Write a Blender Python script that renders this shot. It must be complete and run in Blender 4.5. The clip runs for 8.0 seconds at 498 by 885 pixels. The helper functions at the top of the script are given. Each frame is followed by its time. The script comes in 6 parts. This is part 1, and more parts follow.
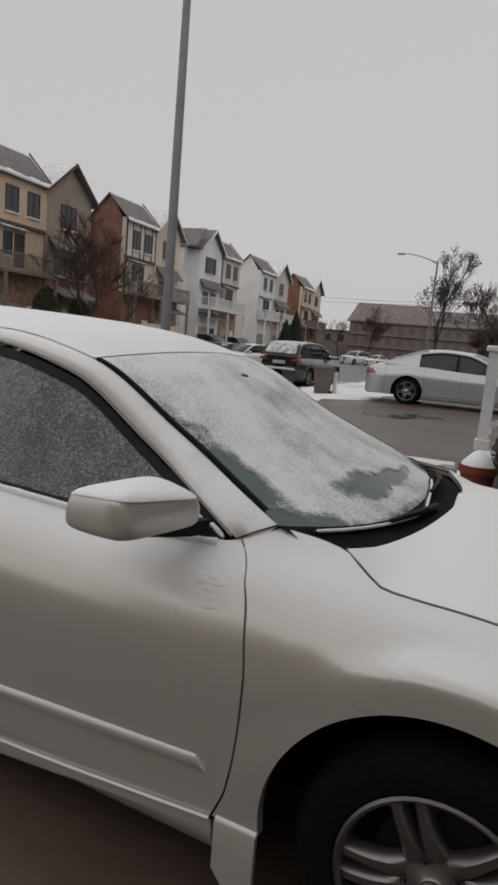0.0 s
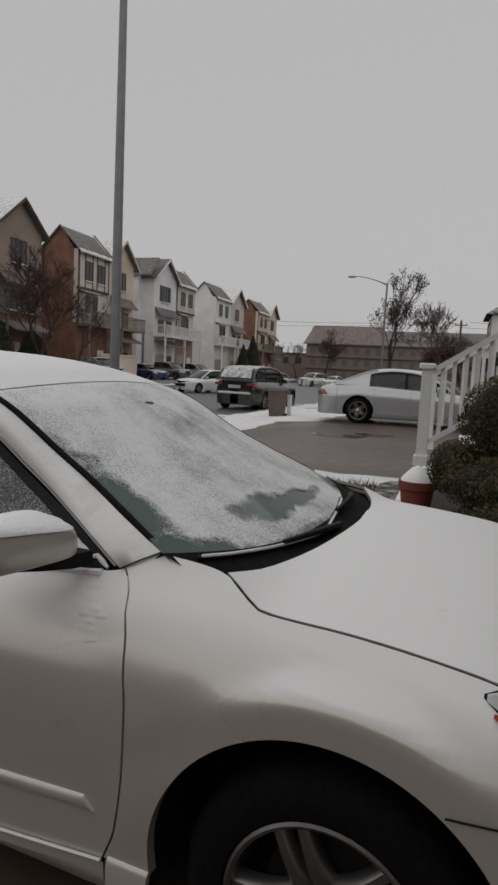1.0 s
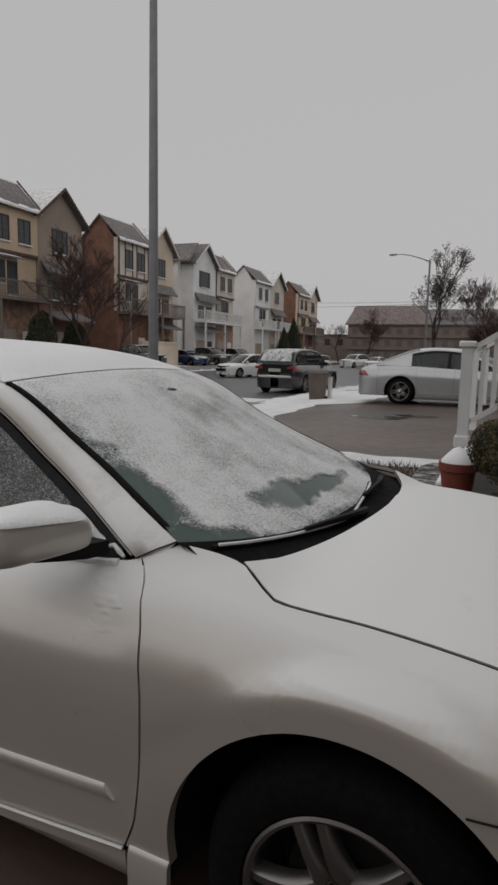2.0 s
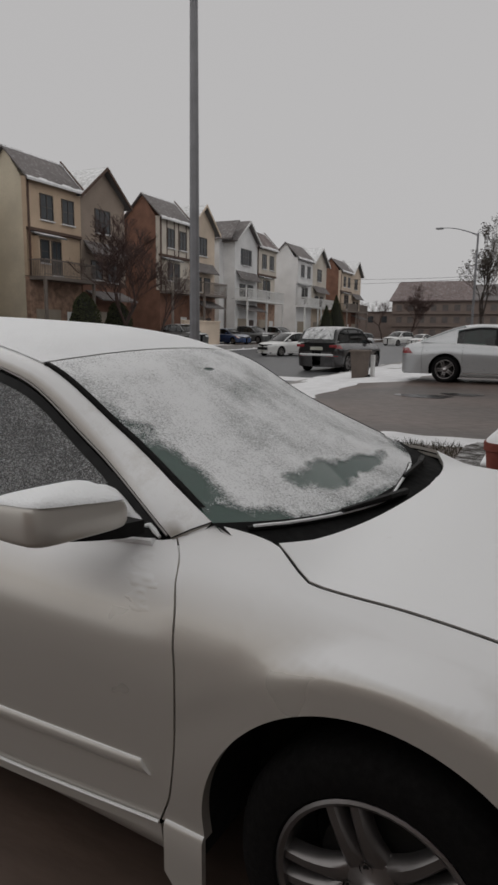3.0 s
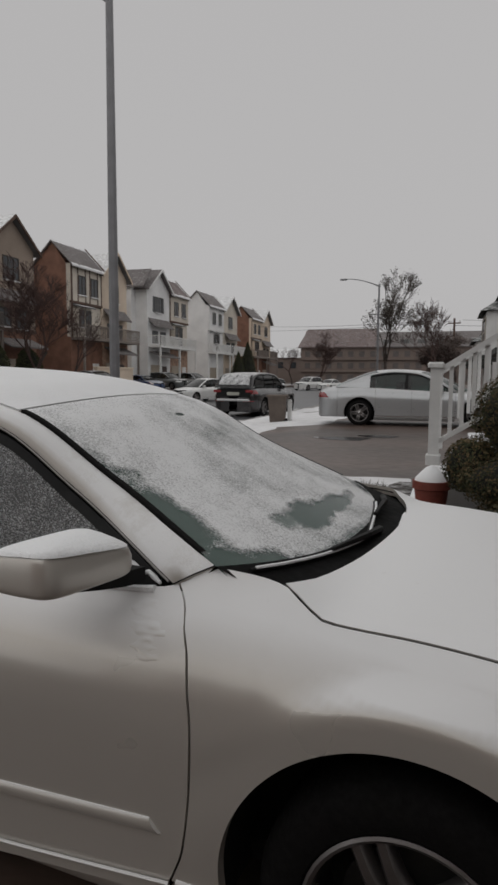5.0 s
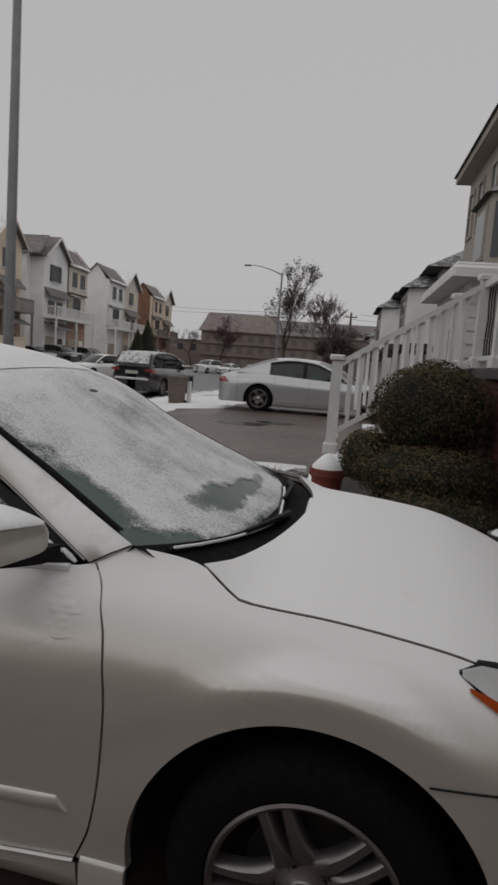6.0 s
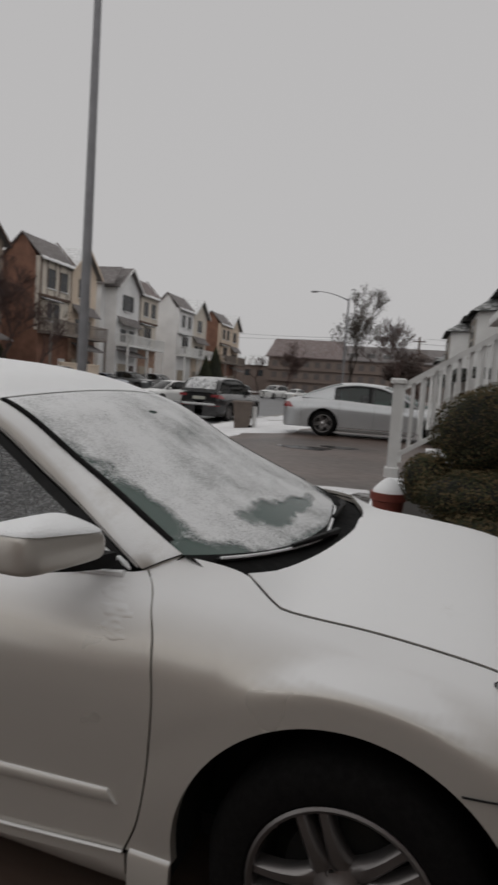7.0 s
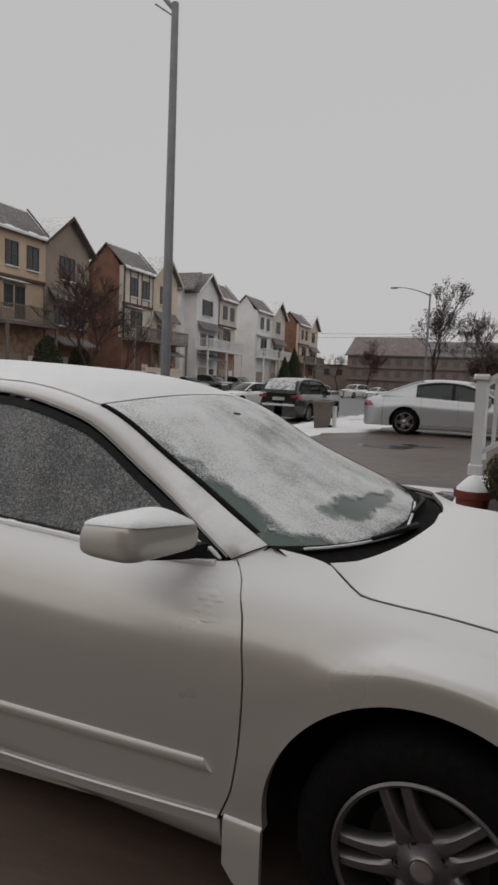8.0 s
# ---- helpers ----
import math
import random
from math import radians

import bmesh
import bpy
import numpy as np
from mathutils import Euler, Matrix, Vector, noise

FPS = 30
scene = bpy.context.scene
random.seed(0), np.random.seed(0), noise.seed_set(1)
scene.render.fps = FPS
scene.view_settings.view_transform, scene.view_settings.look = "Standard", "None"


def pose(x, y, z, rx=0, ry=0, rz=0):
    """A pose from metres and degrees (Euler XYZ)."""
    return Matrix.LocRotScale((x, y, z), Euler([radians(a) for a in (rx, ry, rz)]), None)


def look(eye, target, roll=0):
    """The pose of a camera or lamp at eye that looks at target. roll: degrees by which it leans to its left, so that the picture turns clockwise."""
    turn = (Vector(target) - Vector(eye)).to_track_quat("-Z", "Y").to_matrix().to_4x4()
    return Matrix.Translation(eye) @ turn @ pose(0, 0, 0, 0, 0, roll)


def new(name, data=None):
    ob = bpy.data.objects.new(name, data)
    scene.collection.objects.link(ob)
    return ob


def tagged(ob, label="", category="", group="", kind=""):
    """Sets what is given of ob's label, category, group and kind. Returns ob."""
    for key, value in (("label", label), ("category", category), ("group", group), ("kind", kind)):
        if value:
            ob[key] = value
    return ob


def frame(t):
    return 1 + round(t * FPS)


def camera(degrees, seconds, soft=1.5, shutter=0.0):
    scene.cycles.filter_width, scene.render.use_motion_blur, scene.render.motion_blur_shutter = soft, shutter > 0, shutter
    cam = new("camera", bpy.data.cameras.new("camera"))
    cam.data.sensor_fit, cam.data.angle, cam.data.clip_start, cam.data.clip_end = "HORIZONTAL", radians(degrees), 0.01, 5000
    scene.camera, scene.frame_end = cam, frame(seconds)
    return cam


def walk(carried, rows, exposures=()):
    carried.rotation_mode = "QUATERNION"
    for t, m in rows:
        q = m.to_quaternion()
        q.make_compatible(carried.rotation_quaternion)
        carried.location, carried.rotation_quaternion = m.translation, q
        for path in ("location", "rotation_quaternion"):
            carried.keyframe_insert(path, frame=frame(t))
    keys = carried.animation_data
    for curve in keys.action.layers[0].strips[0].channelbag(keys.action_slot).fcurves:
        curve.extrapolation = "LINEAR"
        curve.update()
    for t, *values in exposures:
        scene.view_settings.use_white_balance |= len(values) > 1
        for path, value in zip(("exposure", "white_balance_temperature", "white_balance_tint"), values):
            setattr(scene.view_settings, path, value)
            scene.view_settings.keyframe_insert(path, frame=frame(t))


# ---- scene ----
cam = camera(42.4, 8.0, soft=2.7, shutter=0.25)
PATH = [
    (0, (1.247, 0.078, 1.409), (0.554, 1.928, 1.101), 5.0),
    (0.5, (1.351, 0.094, 1.43), (0.718, 1.979, 1.216), 3.5),
    (1, (1.442, 0.147, 1.424), (0.847, 2.043, 1.2), 2.8),
    (2.5, (1.495, 0.227, 1.426), (0.711, 2.04, 1.115), 0.5),
    (3, (1.498, 0.237, 1.426), (0.666, 2.023, 1.081), 0.7),
    (3.5, (1.49, 0.221, 1.42), (0.557, 1.956, 1.075), 1.2),
    (4, (1.503, 0.184, 1.422), (0.649, 1.981, 1.218), 0.3),
    (5.5, (1.249, 0.115, 1.423), (0.809, 2.053, 1.196), 2.4),
    (6, (1.253, 0.096, 1.424), (0.983, 2.063, 1.179), 4.2),
    (6.5, (1.277, 0.065, 1.432), (1.129, 2.04, 1.156), 3.6),
    (7, (1.325, 0.018, 1.416), (0.846, 1.951, 1.235), 3.9),
    (7.5, (1.388, -0.055, 1.413), (0.587, 1.76, 1.158), 2.0),
    (8, (1.356, -0.098, 1.421), (0.64, 1.759, 1.229), 2.3),
]
walk(cam, [(t, look(eye, target, roll)) for t, eye, target, roll in PATH],
     exposures=((0, 0.17), (0.5, 0.05), (1, -0.05), (2.5, -0.05), (3, -0.03), (4, 0.03), (5.5, -0.12), (6.5, -0.03), (7, 0.0), (8, 0.08)))

# ---- world and light: an even winter overcast ----
world = bpy.data.worlds.new("overcast")
scene.world = world
world.use_nodes = True
wn, wl = world.node_tree.nodes, world.node_tree.links
sky = wn.new("ShaderNodeTexSky")
sky.sky_type, sky.sun_disc = "NISHITA", False
sky.sun_elevation, sky.sun_rotation = radians(40), radians(200)
sky.dust_density, sky.air_density = 4.0, 1.0
grey = wn.new("ShaderNodeHueSaturation")
grey.inputs["Saturation"].default_value = 0.0
wl.new(sky.outputs[0], grey.inputs["Color"])
cloud = wn.new("ShaderNodeMix")
cloud.data_type = "RGBA"
cloud.inputs[0].default_value = 0.94
cloud.inputs[7].default_value = (4.98, 4.9, 4.92, 1)
wl.new(grey.outputs[0], cloud.inputs[6])
bg = wn["Background"]
wl.new(cloud.outputs[2], bg.inputs[0])
bg.inputs[1].default_value = 0.1
sun_data = bpy.data.lights.new("sun", "SUN")
sun_data.energy, sun_data.angle, sun_data.color = 0.8, radians(150), (1, 0.98, 0.95)
sun = new("sun", sun_data)
sun.matrix_world = look((0, 0, 30), (2, 6, 0))

# ---- materials ----
MATS = {}


def ramp(n, l, src, a, b, lo=0.0, hi=1.0):
    m = n.new("ShaderNodeMapRange")
    m.inputs[1].default_value, m.inputs[2].default_value = a, b
    m.inputs[3].default_value, m.inputs[4].default_value = lo, hi
    l.new(src, m.inputs[0])
    return m.outputs[0]


def tex_noise(n, l, vec, scale, detail=4.0, rough=0.55):
    t = n.new("ShaderNodeTexNoise")
    t.inputs["Scale"].default_value, t.inputs["Detail"].default_value = scale, detail
    t.inputs["Roughness"].default_value = rough
    if vec is not None:
        l.new(vec, t.inputs["Vector"])
    return t.outputs["Fac"]


def mixc(n, l, fac, a, b):
    m = n.new("ShaderNodeMix")
    m.data_type = "RGBA"
    if isinstance(fac, float):
        m.inputs[0].default_value = fac
    else:
        l.new(fac, m.inputs[0])
    for s, c in ((6, a), (7, b)):
        if isinstance(c, tuple):
            m.inputs[s].default_value = (*c[:3], 1)
        else:
            l.new(c, m.inputs[s])
    return m.outputs[2]


def surface(name, col, rough=0.6, metal=0.0, coarse=1.0, fine=30.0, vary=0.25, bump=0.2, coat=0.0, snow=0.0, per_piece=0.0, spec=0.5, stretch=(1, 1, 1), snow_at=0.8, bumpscale=0.01):
    """A worn surface: two scales of tint, fine relief, and a dusting of snow on what faces up."""
    if name in MATS:
        return MATS[name]
    m = bpy.data.materials.new(name)
    m.use_nodes = True
    n, l = m.node_tree.nodes, m.node_tree.links
    p = n["Principled BSDF"]
    tc = n.new("ShaderNodeTexCoord")
    mp = n.new("ShaderNodeMapping")
    mp.inputs["Scale"].default_value = stretch
    l.new(tc.outputs["Object"], mp.inputs[0])
    v = mp.outputs[0]
    big, small = tex_noise(n, l, v, coarse), tex_noise(n, l, v, fine, 3.0)
    dark = tuple(c * (1 - vary) for c in col)
    light = tuple(min(1, c * (1 + vary)) for c in col)
    c = mixc(n, l, ramp(n, l, big, 0.3, 0.7), dark, light)
    c = mixc(n, l, ramp(n, l, small, 0.35, 0.75, 0.0, 0.45), c, tuple(x * (1 - vary) for x in col))
    if per_piece:
        oi = n.new("ShaderNodeObjectInfo")
        hs = n.new("ShaderNodeHueSaturation")
        l.new(ramp(n, l, oi.outputs["Random"], 0, 1, 1 - per_piece, 1 + per_piece), hs.inputs["Value"])
        l.new(c, hs.inputs["Color"])
        c = hs.outputs[0]
    r = ramp(n, l, small, 0.2, 0.8, max(0.02, rough * 0.85), min(1, rough * 1.15))
    if snow:
        g = n.new("ShaderNodeNewGeometry")
        sx = n.new("ShaderNodeSeparateXYZ")
        l.new(g.outputs["Normal"], sx.inputs[0])
        up = ramp(n, l, sx.outputs[2], snow_at - 0.2, snow_at + 0.1)
        patch = ramp(n, l, tex_noise(n, l, tc.outputs["Object"], 4.0, 8.0, 0.8), 0.58 - 0.5 * snow, 0.95 - 0.5 * snow)
        mul = n.new("ShaderNodeMath")
        mul.operation = "MULTIPLY"
        l.new(up, mul.inputs[0])
        l.new(patch, mul.inputs[1])
        c = mixc(n, l, mul.outputs[0], c, (0.86, 0.865, 0.87))
        rr = n.new("ShaderNodeMix")
        l.new(mul.outputs[0], rr.inputs[0])
        l.new(r, rr.inputs[2])
        rr.inputs[3].default_value = 0.85
        r = rr.outputs[0]
        bare = ramp(n, l, mul.outputs[0], 0.0, 1.0, 1.0, 0.0)
    l.new(c, p.inputs["Base Color"])
    l.new(r, p.inputs["Roughness"])
    for key, much in (("Metallic", metal), ("Coat Weight", coat)):
        p.inputs[key].default_value = much
        if snow and much:
            l.new(ramp(n, l, bare, 0.0, 1.0, 0.0, much), p.inputs[key])
    p.inputs["Coat Roughness"].default_value = 0.06
    p.inputs["Specular IOR Level"].default_value = spec
    if bump:
        b = n.new("ShaderNodeBump")
        b.inputs["Strength"].default_value, b.inputs["Distance"].default_value = bump, bumpscale
        l.new(small, b.inputs["Height"])
        l.new(b.outputs[0], p.inputs["Normal"])
    MATS[name] = m
    return m


def glass(name, tint, gloss=0.03, film=None):
    """A tinted pane: it lets a little light through and reflects at grazing angles."""
    m = bpy.data.materials.new(name)
    m.use_nodes = True
    n, l = m.node_tree.nodes, m.node_tree.links
    n.remove(n["Principled BSDF"])
    tr, gl, mx, fr = n.new("ShaderNodeBsdfTransparent"), n.new("ShaderNodeBsdfGlossy"), n.new("ShaderNodeMixShader"), n.new("ShaderNodeFresnel")
    tr.inputs[0].default_value = (*tint, 1)
    gl.inputs[0].default_value, gl.inputs[1].default_value = (1, 1, 1, 1), gloss
    fr.inputs[0].default_value = 1.5
    l.new(fr.outputs[0], mx.inputs[0])
    if film:
        df, m2 = n.new("ShaderNodeBsdfDiffuse"), n.new("ShaderNodeMixShader")
        df.inputs[0].default_value, m2.inputs[0].default_value = (*film, 1), 0.6
        l.new(tr.outputs[0], m2.inputs[1])
        l.new(df.outputs[0], m2.inputs[2])
        l.new(m2.outputs[0], mx.inputs[1])
    else:
        l.new(tr.outputs[0], mx.inputs[1])
    l.new(gl.outputs[0], mx.inputs[2])
    l.new(mx.outputs[0], n["Material Output"].inputs[0])
    return m


def frost(name, clear, density, grain=60.0, drift=0.2):
    """Blown snow that lies in grains on a pane. clear: places (s, t, radius s, radius t) on the pane's map that are swept bare."""
    m = bpy.data.materials.new(name)
    m.use_nodes = True
    n, l = m.node_tree.nodes, m.node_tree.links
    p = n["Principled BSDF"]
    uv = n.new("ShaderNodeUVMap")
    tc = n.new("ShaderNodeTexCoord")
    warp = n.new("ShaderNodeTexNoise")
    warp.inputs["Scale"].default_value, warp.inputs["Detail"].default_value = 11.0, 7.0
    l.new(tc.outputs["Object"], warp.inputs["Vector"])
    fine = tex_noise(n, l, tc.outputs["Object"], grain, 5.0, 0.75)
    mid = tex_noise(n, l, tc.outputs["Object"], 5.0, 5.0, 0.65)
    cover = n.new("ShaderNodeValue")
    cover.outputs[0].default_value = density
    total = cover.outputs[0]
    sx = n.new("ShaderNodeSeparateXYZ")
    l.new(uv.outputs[0], sx.inputs[0])
    for s, t, rs, rt, much in clear:
        ax, ay = n.new("ShaderNodeMath"), n.new("ShaderNodeMath")
        for a, o, c, r in ((ax, 0, s, rs), (ay, 1, t, rt)):
            sub = n.new("ShaderNodeMath")
            sub.operation = "SUBTRACT"
            l.new(sx.outputs[o], sub.inputs[0])
            sub.inputs[1].default_value = c
            dv = n.new("ShaderNodeMath")
            dv.operation = "DIVIDE"
            l.new(sub.outputs[0], dv.inputs[0])
            dv.inputs[1].default_value = r
            a.operation = "POWER"
            ab = n.new("ShaderNodeMath")
            ab.operation = "ABSOLUTE"
            l.new(dv.outputs[0], ab.inputs[0])
            l.new(ab.outputs[0], a.inputs[0])
            a.inputs[1].default_value = 2.0
        dist = n.new("ShaderNodeMath")
        l.new(ax.outputs[0], dist.inputs[0])
        l.new(ay.outputs[0], dist.inputs[1])
        wob = n.new("ShaderNodeMath")
        l.new(dist.outputs[0], wob.inputs[0])
        l.new(ramp(n, l, warp.outputs["Fac"], 0.3, 0.7, -1.0, 1.0), wob.inputs[1])
        bare = ramp(n, l, wob.outputs[0], -0.2, 2.7, -much, 0.0)
        add = n.new("ShaderNodeMath")
        l.new(total, add.inputs[0])
        l.new(bare, add.inputs[1])
        total = add.outputs[0]
    thr = n.new("ShaderNodeMath")
    l.new(total, thr.inputs[0])
    l.new(ramp(n, l, fine, 0.3, 0.7, -0.46, 0.46), thr.inputs[1])
    thr2 = n.new("ShaderNodeMath")
    l.new(thr.outputs[0], thr2.inputs[0])
    l.new(ramp(n, l, mid, 0.3, 0.7, -drift, drift), thr2.inputs[1])
    alpha = ramp(n, l, thr2.outputs[0], 0.05, 0.9, 0.0, 0.97)
    l.new(alpha, p.inputs["Alpha"])
    p.inputs["Base Color"].default_value = (0.88, 0.89, 0.9, 1)
    p.inputs["Roughness"].default_value = 0.9
    b = n.new("ShaderNodeBump")
    b.inputs["Strength"].default_value, b.inputs["Distance"].default_value = 0.6, 0.004
    l.new(fine, b.inputs["Height"])
    l.new(b.outputs[0], p.inputs["Normal"])
    return m


SNOW = surface("snow", (0.88, 0.89, 0.9), 0.9, coarse=3, fine=120, vary=0.04, bump=0.5)
DARK = surface("black_plastic", (0.009, 0.009, 0.009), 0.6, vary=0.2, bump=0.1, spec=0.2)
# near-black: the shade inside seams and wheel wells, put into the colour
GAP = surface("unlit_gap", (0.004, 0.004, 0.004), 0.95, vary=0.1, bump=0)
RUBBER = surface("tyre_rubber", (0.0035, 0.003, 0.003), 0.85, vary=0.3, fine=60, bump=0.3, spec=0.2)
ALLOY = surface("alloy", (0.22, 0.208, 0.204), 0.36, metal=0.9, vary=0.1, bump=0.02, coarse=6)
CHROME = surface("chrome", (0.7, 0.7, 0.7), 0.12, metal=1.0, vary=0.05, bump=0)
WHITE_TRIM = surface("white_painted_wood", (0.7, 0.7, 0.69), 0.55, vary=0.08, coarse=2, bump=0.1)
GREEN_GLASS = glass("green_tinted_glass", (0.16, 0.3, 0.27))
WET_GLASS = glass("wet_green_glass", (0.2, 0.38, 0.33), film=(0.02, 0.085, 0.062))
DARK_GLASS = glass("dark_glass", (0.08, 0.1, 0.1))
WINDOW_GLASS = surface("house_window_glass", (0.05, 0.056, 0.062), 0.15, vary=0.3, coarse=0.8, bump=0, spec=0.4)
TAIL_RED = surface("red_lamp_lens", (0.2, 0.012, 0.016), 0.12, vary=0.2, bump=0, coat=0.6)
AMBER = surface("amber_lamp_lens", (0.36, 0.062, 0.012), 0.15, vary=0.2, bump=0, coat=0.6)
LENS = surface("clear_lamp_lens", (0.55, 0.56, 0.56), 0.1, vary=0.15, coarse=8, bump=0, coat=1.0)
REAR_FROST = frost("rear_window_frost", (), 0.5, 40.0, 0.3)

# ---- mesh helpers ----
class Geo:
    def __init__(self):
        self.v, self.f, self.uv = [], [], None

    def add(self, verts, faces):
        k = len(self.v)
        self.v += [tuple(map(float, p)) for p in verts]
        self.f += [tuple(i + k for i in f) for f in faces]
        return self

    def box(self, x0, x1, y0, y1, z0, z1, c=0.0):
        """A box, with its upright edges and top chamfered by c."""
        if not c:
            return self.add([(x, y, z) for z in (z0, z1) for x, y in ((x0, y0), (x1, y0), (x1, y1), (x0, y1))],
                            [(3, 2, 1, 0), (4, 5, 6, 7), (0, 1, 5, 4), (1, 2, 6, 5), (2, 3, 7, 6), (3, 0, 4, 7)])
        def ring(d, z):
            return [(x0 + c + d, y0 + d, z), (x1 - c - d, y0 + d, z), (x1 - d, y0 + c + d, z), (x1 - d, y1 - c - d, z), (x1 - c - d, y1 - d, z), (x0 + c + d, y1 - d, z), (x0 + d, y1 - c - d, z), (x0 + d, y0 + c + d, z)]
        v = ring(0, z0) + ring(0, z1 - c) + ring(c * 0.7, z1)
        f = [tuple(range(7, -1, -1)), tuple(range(16, 24))]
        for r in (0, 8):
            f += [(r + i, r + (i + 1) % 8, r + 8 + (i + 1) % 8, r + 8 + i) for i in range(8)]
        return self.add(v, f)

    def prism(self, poly, axis, a, b):
        """A flat outline, drawn out along an axis from a to b."""
        k = len(poly)
        def at(p, d):
            return {"x": (d, p[0], p[1]), "y": (p[0], d, p[1]), "z": (p[0], p[1], d)}[axis]
        v = [at(p, a) for p in poly] + [at(p, b) for p in poly]
        return self.add(v, [tuple(range(k)), tuple(range(2 * k - 1, k - 1, -1))] + [(i, i + k, (i + 1) % k + k, (i + 1) % k) for i in range(k)])

    def grid(self, P, thick=None):
        """A sheet through rows of points; thick: a vector by which it is doubled and closed."""
        P = np.asarray(P, float)
        n, m = P.shape[:2]
        F = [(i * m + j, i * m + j + 1, (i + 1) * m + j + 1, (i + 1) * m + j) for i in range(n - 1) for j in range(m - 1)]
        V = P.reshape(-1, 3)
        if thick is None:
            return self.add(V, F)
        k = n * m
        W = np.vstack([V, V + np.asarray(thick)])
        F2 = F + [tuple(i + k for i in reversed(f)) for f in F]
        edge = [j for j in range(m)] + [i * m + m - 1 for i in range(1, n)] + [(n - 1) * m + j for j in range(m - 2, -1, -1)] + [i * m for i in range(n - 2, 0, -1)]
        F2 += [(edge[i], edge[i] + k, edge[(i + 1) % len(edge)] + k, edge[(i + 1) % len(edge)]) for i in range(len(edge))]
        return self.add(W, F2)

    def ring(self, y0, y1, z0, z1, d, x0, x1):
        """An upright rectangular frame of width d, from x0 to x1."""
        o, i = [(y0, z0), (y1, z0), (y1, z1), (y0, z1)], [(y0 + d, z0 + d), (y1 - d, z0 + d), (y1 - d, z1 - d), (y0 + d, z1 - d)]
        v = [(x, *p) for x in (x0, x1) for q in (o, i) for p in q]
        f = []
        for k in range(4):
            n = (k + 1) % 4
            f += [(k, n, 4 + n, 4 + k), (8 + k, 8 + n, 12 + n, 12 + k), (k, n, 8 + n, 8 + k), (4 + k, 4 + n, 12 + n, 12 + k)]
        return self.add(v, f)

    def tube(self, pts, radii, n=8, caps=True):
        pts = [Vector(p) for p in pts]
        if not hasattr(radii, "__len__"):
            radii = [radii] * len(pts)
        radii = [float(r) for r in radii]
        v, f, side = [], [], None
        for i, p in enumerate(pts):
            d = (pts[min(i + 1, len(pts) - 1)] - pts[max(i - 1, 0)]).normalized()
            if side is None:
                side = d.orthogonal().normalized()
            side = (side - d * side.dot(d)).normalized()
            up = d.cross(side)
            v += [p + radii[i] * (math.cos(a) * side + math.sin(a) * up) for a in (2 * math.pi * j / n for j in range(n))]
        for i in range(len(pts) - 1):
            f += [(i * n + j, i * n + (j + 1) % n, (i + 1) * n + (j + 1) % n, (i + 1) * n + j) for j in range(n)]
        if caps:
            f += [tuple(range(n - 1, -1, -1)), tuple(range((len(pts) - 1) * n, len(pts) * n))]
        return self.add(v, f)

    def lathe(self, prof, n=32, axis="z", at=(0, 0, 0), close=False):
        """Rings of (radius, height) round an axis."""
        v, f = [], []
        for r, h in prof:
            for j in range(n):
                a = 2 * math.pi * j / n
                c, s = r * math.cos(a), r * math.sin(a)
                p = {"z": (c, s, h), "y": (c, h, s), "x": (h, c, s)}[axis]
                v.append(tuple(p[i] + at[i] for i in range(3)))
        k = len(prof)
        for i in range(k if close else k - 1):
            q = (i + 1) % k
            f += [(i * n + j, i * n + (j + 1) % n, q * n + (j + 1) % n, q * n + j) for j in range(n)]
        return self.add(v, f)

    def obj(self, name, material, parent=None, label="", smooth=False, at=None, angle=40):
        me = bpy.data.meshes.new(name)
        me.from_pydata(self.v, [], self.f)
        bm = bmesh.new()
        bm.from_mesh(me)
        bmesh.ops.recalc_face_normals(bm, faces=bm.faces)
        bm.to_mesh(me)
        bm.free()
        me.materials.append(material)
        if smooth:
            me.polygons.foreach_set("use_smooth", [True] * len(me.polygons))
            me.set_sharp_from_angle(angle=radians(angle))
        if self.uv is not None:
            layer = me.uv_layers.new(name="UVMap")
            for loop in me.loops:
                layer.data[loop.index].uv = self.uv[loop.vertex_index]
        ob = new(name, me)
        ob.parent = parent
        if at is not None:
            ob.matrix_basis = at
        if label:
            tagged(ob, label)
        return ob


def thing(name, m, label, category, group="", kind=""):
    e = new(name)
    e.empty_display_size = 0.2
    e.matrix_basis = m
    return tagged(e, label, category, group, kind)


def curve(*knots):
    """A smooth function through knots (x, value), without overshoot."""
    k = sorted(knots)
    X, Y = np.array([a for a, _ in k], float), np.array([b for _, b in k], float)
    d = np.diff(Y) / np.diff(X)
    s = np.zeros(len(X))
    s[0], s[-1] = d[0], d[-1]
    for i in range(1, len(X) - 1):
        s[i] = 0 if d[i - 1] * d[i] <= 0 else 2 * d[i - 1] * d[i] / (d[i - 1] + d[i])
    def at(x):
        x = np.clip(np.asarray(x, float), X[0], X[-1])
        i = np.clip(np.searchsorted(X, x, side="right") - 1, 0, len(X) - 2)
        h = X[i + 1] - X[i]
        t = (x - X[i]) / h
        return (Y[i] * (2 * t**3 - 3 * t**2 + 1) + s[i] * h * (t**3 - 2 * t**2 + t) + Y[i + 1] * (3 * t**2 - 2 * t**3) + s[i + 1] * h * (t**3 - t**2))
    return at


